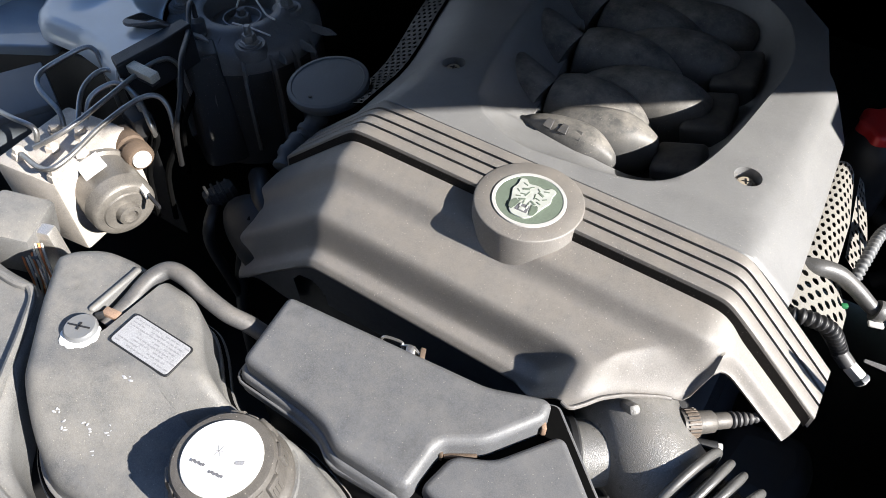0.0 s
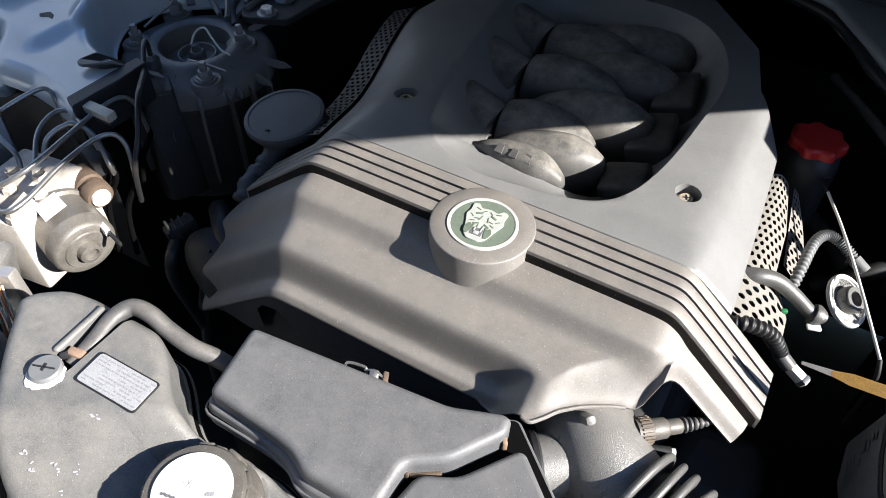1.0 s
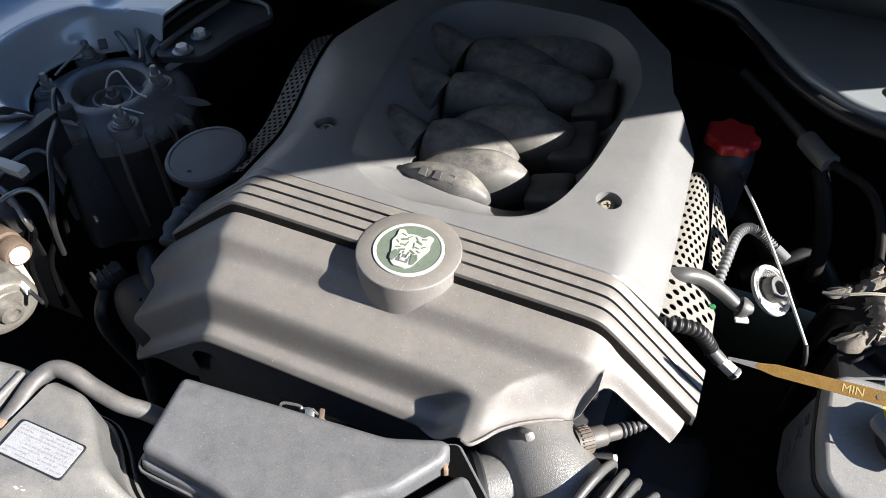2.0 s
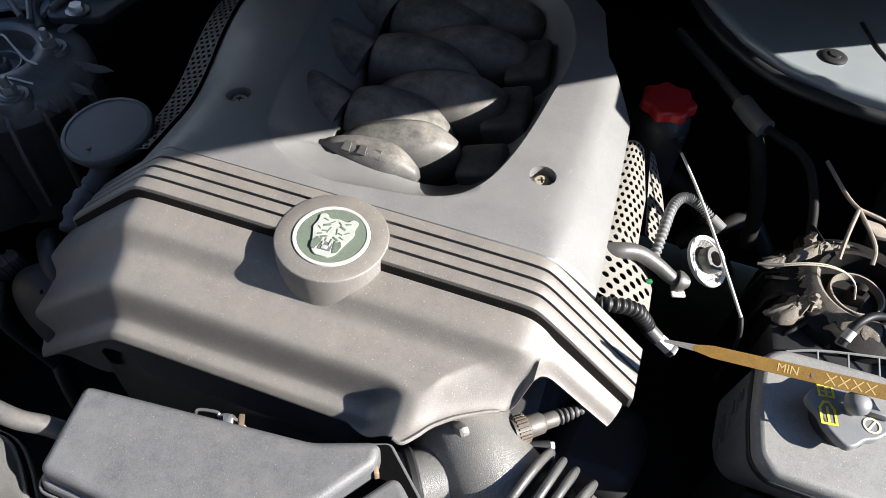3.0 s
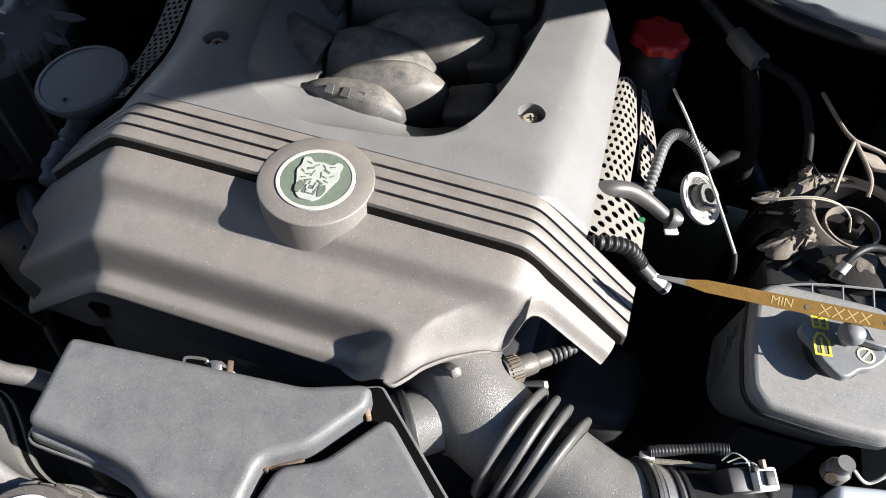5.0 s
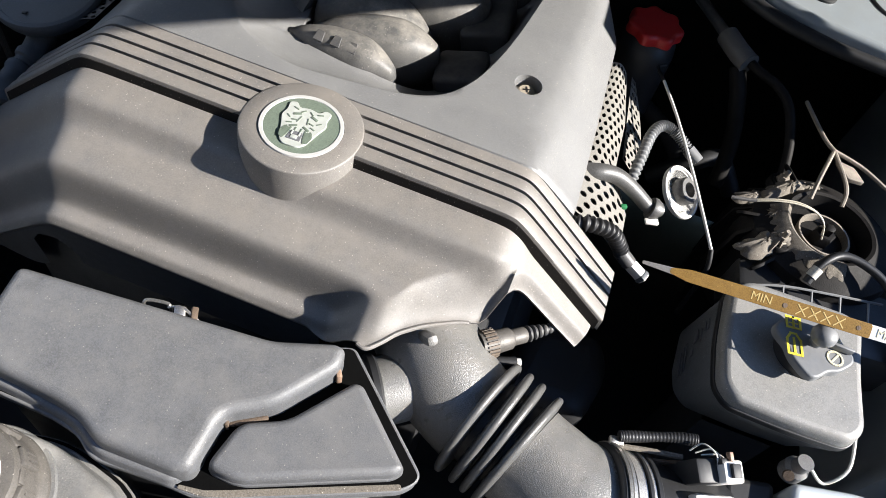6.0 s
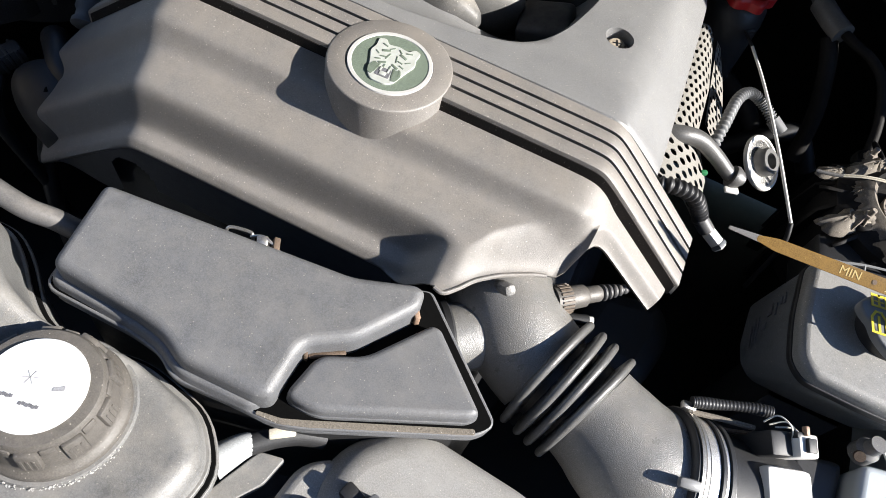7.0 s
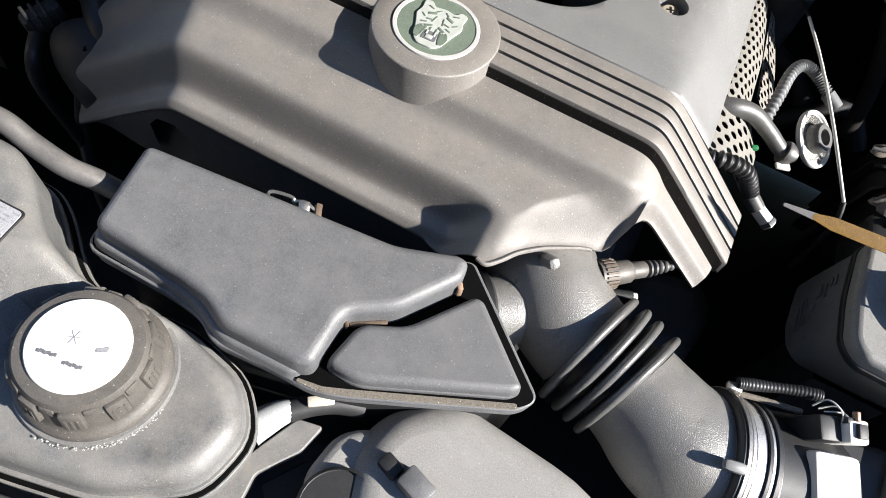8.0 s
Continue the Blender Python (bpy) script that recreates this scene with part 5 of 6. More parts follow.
part("box_body", block((0.075, 0.07, 0.05), (0, 0, 0), 0.004, pose(-0.500, -0.235, 0.815, 0, 0, -25)), BLUEGREY, cbox)
part("box_lid", block((0.079, 0.074, 0.008), (0, 0, 0), 0.002, pose(-0.500, -0.235, 0.844, 0, 0, -25)), BLUEGREY, cbox)
holder = thing("pipe_holder", "cream plastic holder clipped over two brake pipes", "pipe clip")
part("holder_body", block((0.034, 0.011, 0.009), (0, 0, 0), 0.0015, pose(-0.384, -0.160, 0.874, 4, 0, 0)), CREAM, holder)
part("holder_jaw", block((0.030, 0.009, 0.004), (0, 0, 0), 0.001, pose(-0.384, -0.160, 0.8675, 4, 0, 0)), RUBBER_GREY, holder)
ecu = thing("abs_connector", "grey plastic wiring connector beside the brake unit", "connector")
part("connector_hood", block((0.045, 0.05, 0.046), (0, 0, 0), 0.005, pose(-0.356, -0.336, 0.826, 0, 14, 28)), TANKP, ecu)
for k in range(5):
    part("hood_tooth", block((0.006, 0.006, 0.010), (0, 0, 0), 0.001, pose(-0.346 + 0.0055 * k, -0.354 + 0.0025 * k, 0.820, 0, 0, 28)), CAPGREY, ecu)
wires = thing("wire_bundle", "orange and white wires fanning from the connector", "wires")
for k in range(8):
    x, y = -0.334 + 0.0022 * k, -0.350 + 0.0015 * k
    part("wire", tube([(x - 0.004, y + 0.004, 0.832), (x + 0.002, y, 0.826), (x + 0.005 + 0.001 * (k % 3), y - 0.003, 0.815), (x + 0.009 - 0.002 * (k % 2), y - 0.006, 0.800), (x + 0.004, y - 0.010, 0.775)], 0.0009, 16, 6), (WIRE_O, WIRE_W, CREAM)[k % 3], wires)


# ---------------------------------------------------------------- strut towers


def strut_tower(at, body, skirt_mat, fin_mat, stud_mat, r, skirt, studs, fins, blades, shell, cup, size=1.0):
    """A suspension strut mount: cup, collar, ring of studs on pads, ribbed skirt and a few thin blades."""
    t = thing("strut_tower", "dirty black suspension strut mount with studs and radial ribs", "strut mount", "strut mounts")
    m = Matrix.Translation(at)
    part("mount_skirt", lathe([(r * 1.10, -skirt), (r * 1.07, -0.075), (r * 1.045, -0.033)], 64, m, cap0=False, cap1=False), skirt_mat, t)
    part("mount_shell", lathe(shell, 72, m, cap0=False), body, t)
    low = shell[-1][1]
    part("bearing_ring", lathe([(cup * 0.57, low), (cup * 0.60, low + 0.007), (cup * 0.58, low + 0.0085), (cup * 0.54, low + 0.0085), (cup * 0.52, low)], 48, m, cap0=False, cap1=False), stud_mat, t, "worn edge of the bearing ring")
    part("damper_nut", lathe([(0.0100, low), (0.0100, low + 0.009), (0.0085, low + 0.011), (0.0050, low + 0.011), (0.0050, low + 0.018), (0.0036, low + 0.019)], 6, m), body, t)
    for a, rad in studs:
        a = radians(a)
        sm_ = m @ Matrix.Translation((rad * math.cos(a), rad * math.sin(a), -0.004 - 0.10 * max(0.0, rad - r * 0.57))) @ Matrix.Diagonal((size, size, size, 1.0))
        part("stud_pad", lathe([(0.0185, -0.012), (0.0180, -0.001), (0.0160, 0.0012), (0.0125, 0.0010), (0.0120, 0.0030), (0.0095, 0.0032)], 28, sm_), body, t)
        part("stud_nut", lathe([(0.0100, 0.0030), (0.0100, 0.0046), (0.0080, 0.0054), (0.0080, 0.0118), (0.0070, 0.0130), (0.0040, 0.0130)], 6, sm_ @ pose(0, 0, 0, 0, 0, 40 * a)), stud_mat, t)
        part("stud", lathe([(0.0042, 0.012), (0.0042, 0.0215), (0.0032, 0.0230), (0.0014, 0.0230)], 12, sm_), stud_mat, t)
    for a, reach in fins:
        w = 0.0018
        outline_ = [(0.60, -0.006), (0.66, -0.003), (0.92, -0.010), (1.04 + reach, -0.024), (1.12 + reach, -0.060), (1.17 + reach * 0.5, -0.13), (1.05, -0.13), (0.98, -0.040)]
        fin = loft([[Vector((r * x, s * w, z)) for x, z in outline_] for s in (-1, 1)], cap0=True, cap1=True)
        part("rib", moved(fin, m @ pose(0, 0, 0, 0, 0, a)), fin_mat, t)
    for a, ln, z, tip in blades:
        bm = pad([(0.0, -0.004), (ln * 0.7, -0.0060), (ln, -0.0015), (ln * 0.8, 0.003), (0.0, 0.004)], 0, 0.003, 0.001, 0.003)
        part("blade", moved(bm, m @ pose(0, 0, 0, 0, 0, a) @ Matrix.Translation((r * 0.80, 0, z)) @ pose(0, 0, 0, 60, tip, 0)), fin_mat, t)
    return m, t


# Left skirt is darker than its shell: shade is put into the colour.
LT, ltower = strut_tower((-0.436, 0.014, 0.846), MOUNT, SKIRT, MOUNT, STUDGREY, 0.084, 0.16, [(148, 0.086), (206, 0.068), (322, 0.074), (36, 0.053)], [(262, 0.10), (292, 0.10), (314, 0.12), (334, 0.10), (352, 0.08), (10, 0.06)],
                         [(20, 0.050, -0.012, 8), (2, 0.044, -0.016, 10), (-18, 0.038, -0.016, 12), (66, 0.046, -0.008, -14)],
                         [(0.090, -0.034), (0.089, -0.022), (0.085, -0.014), (0.078, -0.010), (0.062, -0.006), (0.058, -0.002), (0.052, 0.0), (0.044, 0.0), (0.041, -0.002), (0.039, -0.012), (0.038, -0.022), (0.012, -0.023)], 0.038)
# folded wing plate, rear lug and wire bail of the mount
wing = pad([(-0.448, -0.126), (-0.440, -0.127), (-0.422, -0.110), (-0.404, -0.082), (-0.402, -0.064), (-0.420, -0.058), (-0.434, -0.078), (-0.448, -0.106), (-0.451, -0.120)], 0.0, 0.003, 0.001, 0.004)
for v in wing.verts:
    v.co.z += 0.848 + 0.038 * sm(-0.060, -0.105, v.co.y)
part("splash_blade", wing, MOUNT, ltower, "curved black plastic blade")
part("splash_apron", pad([(-0.444, -0.075), (-0.410, -0.094), (-0.392, -0.066), (-0.420, -0.045)], 0.70, 0.840, 0.003, 0.006, 0.01), SKIRT, ltower)
part("lug", moved(block((0.070, 0.010, 0.004), (0.035, 0, 0), 0.001), Matrix.Translation((-0.492, 0.070, 0.850)) @ pose(0, 0, 0, 0, -6, 138)), MOUNT, ltower)
part("stay_plate", pad([(-0.440, 0.078), (-0.424, 0.074), (-0.430, 0.100), (-0.476, 0.140), (-0.530, 0.138), (-0.524, 0.118), (-0.490, 0.116), (-0.452, 0.104)], 0.848, 0.853, 0.002, 0.006), MOUNT, ltower)
for pts in ([(-0.430, 0.066, 0.852), (-0.452, 0.092, 0.858), (-0.486, 0.118, 0.860), (-0.530, 0.122, 0.858)], [(-0.446, 0.070, 0.850), (-0.480, 0.090, 0.856), (-0.520, 0.110, 0.858)]):
    part("stay_rib", tube(pts, 0.0038, 20, 8), MOUNT, ltower)
part("wire_bail", tube([(-0.482, -0.012, 0.862), (-0.484, 0.012, 0.866), (-0.490, 0.034, 0.864), (-0.494, 0.048, 0.866), (-0.502, 0.052, 0.862)], 0.0014, 30, 8), STUDGREY, ltower)
# The right mount's body is far blacker than the left one's.
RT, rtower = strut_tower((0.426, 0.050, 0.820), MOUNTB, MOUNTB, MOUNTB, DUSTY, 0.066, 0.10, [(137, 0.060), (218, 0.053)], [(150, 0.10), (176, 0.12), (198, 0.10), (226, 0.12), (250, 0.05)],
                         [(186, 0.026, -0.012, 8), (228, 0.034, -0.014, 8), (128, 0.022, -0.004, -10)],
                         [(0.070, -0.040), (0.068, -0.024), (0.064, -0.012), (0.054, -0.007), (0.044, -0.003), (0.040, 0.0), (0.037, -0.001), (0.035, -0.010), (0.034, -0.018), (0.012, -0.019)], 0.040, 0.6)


def mound(cx, cy, z, r, h, seed, stretch=1.0, turn=0.0):
    """A low uneven heap of caked dirt."""
    rng = random.Random(seed)
    lob = [1 + 0.30 * math.sin(2 * a + rng.random()) + rng.uniform(-0.22, 0.22) for a in [2 * math.pi * k / 28 for k in range(28)]]
    rings = []
    for f, g in ((1.0, -0.3), (0.95, 0.1), (0.75, 0.45), (0.5, 0.75), (0.25, 0.95), (0.06, 1.0)):
        rings.append([Vector((f * r * lob[k] * stretch * math.cos(2 * math.pi * k / 28), f * r * lob[k] * math.sin(2 * math.pi * k / 28), h * g * rng.uniform(0.8, 1.1))) for k in range(28)])
    return moved(loft(rings, cap0=True, cap1=True), pose(cx, cy, z, 0, 0, turn))


for k, (cx, cy, z, r, h, st, turn) in enumerate(((0.372, 0.012, 0.808, 0.012, 0.010, 1.7, 30), (0.384, 0.018, 0.812, 0.011, 0.010, 1.0, 0), (0.388, 0.084, 0.812, 0.013, 0.010, 1.6, 30), (0.408, 0.096, 0.810, 0.010, 0.008, 1.6, 10), (0.378, 0.048, 0.810, 0.009, 0.008, 1.0, 60), (0.360, 0.066, 0.806, 0.008, 0.006, 1.8, 20))):
    part("dirt_crust", mound(cx, cy, z, r, h, 40 + k, st, turn), SAND, rtower, "sandy dirt caked on the mount's ledge")
bm = loft([[Vector((0.426 + q * math.cos(radians(a)), 0.050 + q * math.sin(radians(a)), z)) for q, z in ((0.0355, 0.8185), (0.0395, 0.8212), (0.0445, 0.8192), (0.0515 + 0.002 * math.sin(a), 0.8140), (0.0515, 0.811), (0.0355, 0.811))] for a in range(168, 292, 4)], cap0=True, cap1=True)
part("dirt_crust", bm, SAND, rtower, "sandy dirt along the cup's rim")
for k in range(2):
    part("sensor_lead", tube([(0.355, 0.0434 + 0.002 * k, 0.8235), (0.372, 0.046 + 0.002 * k, 0.8300), (0.390, 0.0485 + 0.002 * k, 0.8325), (0.406, 0.0480 + 0.001 * k, 0.8310), (0.4163, 0.0444, 0.825), (0.422, 0.046 - 0.006 * k, 0.812)], 0.0007, 30, 8), CREAM, rtower, "bare pale wire")
part("lead_boot", tube([(0.336, 0.0405, 0.8215), (0.346, 0.0420, 0.8225), (0.357, 0.0445, 0.8240)], 0.0016, 8, 8), RUBBER_GREY, rtower)
part("sensor_lead", tube([(-0.440, 0.012, 0.842), (-0.440, 0.022, 0.852), (-0.430, 0.028, 0.858), (-0.412, 0.020, 0.854), (-0.392, 0.012, 0.849), (-0.380, 0.012, 0.847)], 0.0012, 24, 8), WIRE_W, ltower, "bare pale wire")
part("sensor_lead", tube([(-0.411, -0.022, 0.849), (-0.386, -0.019, 0.850), (-0.362, -0.015, 0.847)], 0.0010, 8, 8), WIRE_W, ltower, "bare pale wire")

lead = thing("vacuum_hose", "thin black hose looping down over the strut mount", "hose")
part("hose_run", tube([(-0.345, -0.177, 0.79), (-0.330, -0.180, 0.840), (-0.334, -0.162, 0.868), (-0.354, -0.135, 0.888), (-0.398, -0.090, 0.876), (-0.424, -0.063, 0.881), (-0.435, -0.051, 0.879), (-0.438, -0.047, 0.872), (-0.437, -0.048, 0.858)], 0.0027, 60, 12), RUBBER, lead)
part("hose_boot", lathe([(0.0105, 0), (0.0105, 0.006), (0.0085, 0.008), (0.0085, 0.020), (0.0065, 0.022), (0.0045, 0.024)], 12, Matrix.Translation((-0.437, -0.048, 0.836))), RUBBER_GREY, lead)
brace = thing("bay_bracket", "dark bracket with two bolts behind the strut mount", "bracket")
part("bracket_plate", pad([(-0.418, 0.078), (-0.450, 0.110), (-0.456, 0.150), (-0.448, 0.225), (-0.372, 0.236), (-0.345, 0.214), (-0.362, 0.160), (-0.368, 0.100)], 0.844, 0.852, 0.002, 0.008), SKIRT, brace)
part("bracket_rib", tube([(-0.424, 0.092, 0.853), (-0.424, 0.15, 0.856), (-0.420, 0.222, 0.856)], 0.0042, 20, 10), MOUNT, brace)
part("bracket_rib", tube([(-0.452, 0.112, 0.852), (-0.456, 0.150, 0.856), (-0.446, 0.224, 0.856), (-0.374, 0.234, 0.856), (-0.348, 0.214, 0.853)], 0.0032, 40, 10), MOUNT, brace)
part("bracket_arm", tube([(-0.418, 0.066, 0.846), (-0.440, 0.085, 0.852), (-0.452, 0.112, 0.852)], 0.0055, 16, 10), SKIRT, brace)
for bx, by in ((-0.397, 0.100), (-0.400, 0.138)):
    bolt = part("bracket_bolt", lathe([(0.0125, 0), (0.0125, 0.002), (0.009, 0.0026)], 28, Matrix.Translation((bx, by, 0.852))), PIPE, brace)
    part("bolt_head", lathe([(0.0082, 0.002), (0.0082, 0.0075), (0.0070, 0.009), (0.003, 0.009)], 6, Matrix.Translation((bx, by, 0.852))), ALU, bolt)
for k, pts in enumerate(([(-0.20, -0.17, 0.70), (-0.25, -0.16, 0.76), (-0.29, -0.13, 0.76), (-0.33, -0.10, 0.72)], [(-0.30, -0.20, 0.40), (-0.31, -0.18, 0.60), (-0.32, -0.13, 0.68), (-0.32, -0.06, 0.68)])):
    dh = thing("dark_hose", "black rubber hose deep in the shaded bay", "hose", "bay hoses")
    part("hose_run", tube(pts, (0.012, 0.008, 0.011)[k], 24, 14), RUBBER, dh)

# round lid on its bent pipe
lidpipe = thing("round_breather", "flat round blue grey breather lid on bent pipe", "breather")
part("breather_lid", lathe([(0.034, -0.012), (0.040, -0.010), (0.0428, -0.004), (0.0428, 0.0), (0.0417, 0.0015), (0.038, 0.0022), (0.037, 0.0012), (0.002, 0.0018)], 64, Matrix.Translation((-0.262, -0.040, 0.842)) @ pose(0, 0, 0, 6, -4, 0)), BLUEGREY, lidpipe)
part("breather_pipe", tube([(-0.262, -0.040, 0.835), (-0.262, -0.058, 0.815), (-0.262, -0.082, 0.802), (-0.262, -0.105, 0.798), (-0.256, -0.125, 0.790)], lambda f: 0.010 + (0.002 if int(f * 12) % 2 else 0), 40, 16), BLUEGREY, lidpipe)
part("lid_mark", block((0.004, 0.003, 0.0008), (0, 0, 0), 0.0003, pose(-0.262, -0.068, 0.8415, 0, 0, 20)), RUBBER, lidpipe)

# ---------------------------------------------------------------- washer tank
WT = [(0.342, -0.060), (0.340, -0.111), (0.343, -0.146), (0.353, -0.157), (0.40, -0.158), (0.438, -0.156), (0.448, -0.142), (0.446, -0.098), (0.448, -0.052), (0.436, -0.044), (0.40, -0.045), (0.356, -0.047)]
washer = thing("washer_tank", "milky plastic washer tank with dusty grey top", "washer tank")
rings = []
for z, f in ((0.812, 0.0), (0.806, 0.05), (0.785, 0.45), (0.758, 0.90), (0.750, 1.0), (0.746, 1.0)):
    g = 0.004 if z < 0.75 else 0.0
    rings.append([Vector((p.x - 0.006 * f * sm(0.40, 0.36, p.x) + (g if p.x < 0.40 else -g), p.y + 0.026 * f * sm(-0.09, -0.15, p.y) + (g if p.y < -0.1 else -g), z)) for p in rounded(WT, 0.010)])
part("tank_body", loft(rings, cap0=True, cap1=True), TANKCLEAR, washer)
part("tank_bracket", pad(inset([Vector(p) for p in WT], 0.030), 0.56, 0.7465, 0.004, 0.012), BLACKP, washer, "black bracket carrying the tank")
part("tank_lip", pad(inset([Vector(p) for p in WT], -0.0015), 0.812, 0.817, 0.001, 0.012), RUBBER, washer)
part("tank_lid", pad(WT, 0.817, 0.8285, 0.006, 0.012), TANKLID, washer, "dusty grey plastic top")
for y, z, l, h in ((-0.082, 0.800, 0.010, 0.0022), (-0.082, 0.796, 0.008, 0.0016), (-0.088, 0.791, 0.012, 0.0016), (-0.086, 0.784, 0.011, 0.0060), (-0.100, 0.780, 0.006, 0.0050),
                   (-0.100, 0.772, 0.026, 0.0016), (-0.102, 0.768, 0.030, 0.0016), (-0.104, 0.764, 0.022, 0.0016)):
    part("side_mark", block((0.0006, l, h), (0, 0, 0), 0.0001, pose(0.3398 - 0.006 * sm(0.812, 0.750, z), y, z)), INK, washer)
WC = Matrix.Translation((0.398, -0.100, 0.0))
lob = []
for k in range(64):
    a = 2 * math.pi * k / 64
    r = 0.0258 + 0.0030 * math.cos(4 * a + 0.6) + 0.0008 * math.cos(8 * a)
    lob.append((r * math.cos(a), r * math.sin(a)))
wcap = part("filler_cap", moved(pad(lob, 0.840, 0.8465, 0.002, 0.001), WC), CAPGREY, washer, "grey lobed cap with yellow symbols")
part("cap_skirt", lathe([(0.021, 0.826), (0.021, 0.840)], 40, WC), RUBBER, wcap, "black skirt under the cap")
part("cap_knob", lathe([(0.0045, 0.8465), (0.0045, 0.851), (0.0075, 0.853), (0.0090, 0.857), (0.0082, 0.861), (0.0055, 0.8635), (0.001, 0.8645)], 28, WC), CAPGREY, wcap)
part("cap_tab", block((0.017, 0.003, 0.006), (0.017, 0.001, 0.850), 0.001, WC), CAPGREY, wcap)


def outline(name, pts, w, z, mat, par, m, closed=True):
    bm = bmesh.new()
    P = [Vector((*p, 0)) for p in pts]
    for q, (a, b) in enumerate(zip(P, P[1:] + (P[:1] if closed else []))):
        d = b - a
        bmesh.ops.create_cube(bm, size=1.0, matrix=m @ Matrix.Translation((*((a + b) / 2).to_2d(), z + 0.0001 * (q % 2))) @ pose(0, 0, 0, 0, 0, math.degrees(math.atan2(d.y, d.x))) @ Matrix.Diagonal((d.length + w, w, 0.0003, 1)))
    return part(name, bm, mat, par)


SYM = WC @ pose(0, 0, 0, 0, 0, 8)
outline("symbol_book", [(-0.020, 0.008), (-0.010, 0.008), (-0.010, 0.017), (-0.020, 0.017)], 0.0017, 0.8468, YELLOW, wcap, SYM)
outline("symbol_book_line", [(-0.015, 0.008), (-0.015, 0.017)], 0.0017, 0.8468, YELLOW, wcap, SYM, False)
outline("symbol_book_line", [(-0.018, 0.012), (-0.012, 0.012)], 0.0009, 0.8468, YELLOW, wcap, SYM, False)
outline("symbol_car", [(-0.021, -0.014), (-0.011, -0.014), (-0.011, -0.002), (-0.014, 0.003), (-0.018, 0.003), (-0.021, -0.002)], 0.0017, 0.8468, YELLOW, wcap, SYM)
outline("symbol_car_line", [(-0.016, -0.012), (-0.016, -0.001)], 0.0017, 0.8468, YELLOW, wcap, SYM, False)
outline("symbol_triangle", [(0.008, 0.006), (0.019, 0.006), (0.0135, 0.016)], 0.0012, 0.8468, PALE, wcap, SYM)
outline("symbol_circle", [(0.0135 + 0.0055 * math.cos(2 * math.pi * k / 16), -0.009 + 0.0055 * math.sin(2 * math.pi * k / 16)) for k in range(16)], 0.0015, 0.8468, PALE, wcap, SYM)
outline("symbol_bar", [(0.011, -0.012), (0.016, -0.006)], 0.0015, 0.8468, PALE, wcap, SYM, False)

# ---------------------------------------------------------------- right hand side of the bay
rack = thing("fuse_rack", "black plastic carrier with thin pale ribs behind the tank", "carrier")
part("carrier_body", block((0.14, 0.07, 0.05), (0, 0, 0), 0.006, pose(0.430, -0.026, 0.775, 0, 0, 6)), BLACKP, rack)
part("carrier_edge", tube([(0.368, -0.034, 0.808), (0.40, -0.023, 0.810), (0.476, -0.006, 0.810)], 0.0011, 12, 6), CAPGREY, rack)
for k in range(4):
    part("carrier_rib", tube([(0.392 + 0.024 * k, -0.025 + 0.005 * k, 0.810), (0.396 + 0.024 * k, -0.043 + 0.005 * k, 0.802)], 0.0010, 4, 6, smooth=False), CAPGREY, rack)
ring_hose = thing("black_hose", "black rubber hose arching beside the strut mount", "hose")
part("hose_run", tube([(0.410, -0.014, 0.812), (0.416, 0.000, 0.826), (0.434, 0.012, 0.830), (0.466, 0.004, 0.826), (0.486, -0.02, 0.815), (0.492, -0.07, 0.80)], 0.0036, 36, 12), RUBBER, ring_hose)
part("hose_end", tube([(0.4110, -0.0105, 0.8160), (0.4125, -0.0075, 0.8190), (0.4140, -0.0045, 0.8220)], 0.0045, 6, 12), WIRE_W, ring_hose)
arm = thing("strut_bracket", "dusty forked steel bracket behind the strut mount", "bracket")
for pts in ([(0.385, 0.172, 0.846), (0.402, 0.130, 0.846), (0.412, 0.116, 0.846)], [(0.412, 0.116, 0.846), (0.404, 0.085, 0.840), (0.402, 0.066, 0.828)], [(0.412, 0.116, 0.846), (0.428, 0.085, 0.838), (0.430, 0.070, 0.828)], [(0.412, 0.116, 0.846), (0.440, 0.112, 0.842), (0.465, 0.100, 0.838)]):
    part("bracket_rod", tube(pts, 0.0019, 10, 8), DUSTY, arm)
part("bracket_web", pad([(0.418, 0.114), (0.434, 0.112), (0.444, 0.096), (0.428, 0.094)], 0.836, 0.840, 0.001, 0.003), DUSTY, arm)

gear = thing("red_filler_cap", "bright red lobed filler cap on black neck", "filler cap")
lob = []
for k in range(72):
    a = 2 * math.pi * k / 72
    r = 0.0262 + 0.0022 * math.cos(7 * a)
    lob.append((r * math.cos(a), r * math.sin(a)))
GM = Matrix.Translation((0.228, 0.190, 0.0))
part("cap_top", moved(pad(lob, 0.850, 0.861, 0.004, 0.001), GM), RED, gear)
part("filler_neck", lathe([(0.030, 0.76), (0.029, 0.83), (0.027, 0.842), (0.020, 0.850)], 40, GM), RUBBER, gear, "black filler neck")

tubestick = thing("transmission_dipstick", "thin white painted dipstick tube leaning in the bay", "dipstick tube")
part("stick_tube", tube([(0.2535, 0.146, 0.833), (0.275, 0.106, 0.828), (0.302, 0.052, 0.818), (0.333, -0.006, 0.800)], 0.0014, 20, 10), WHITEP, tubestick)
part("stick_foot", tube([(0.333, -0.006, 0.800), (0.338, -0.016, 0.78), (0.34, -0.02, 0.72)], 0.0022, 10, 10), RUBBER, tubestick, "black lower tube")
part("stick_loop", tube([(0.2535, 0.146, 0.833), (0.245, 0.165, 0.832), (0.252, 0.172, 0.832)], 0.0014, 10, 8), RUBBER, tubestick)

pipe = thing("coolant_pipe", "bare grey metal pipe bending out of the shield", "pipe")
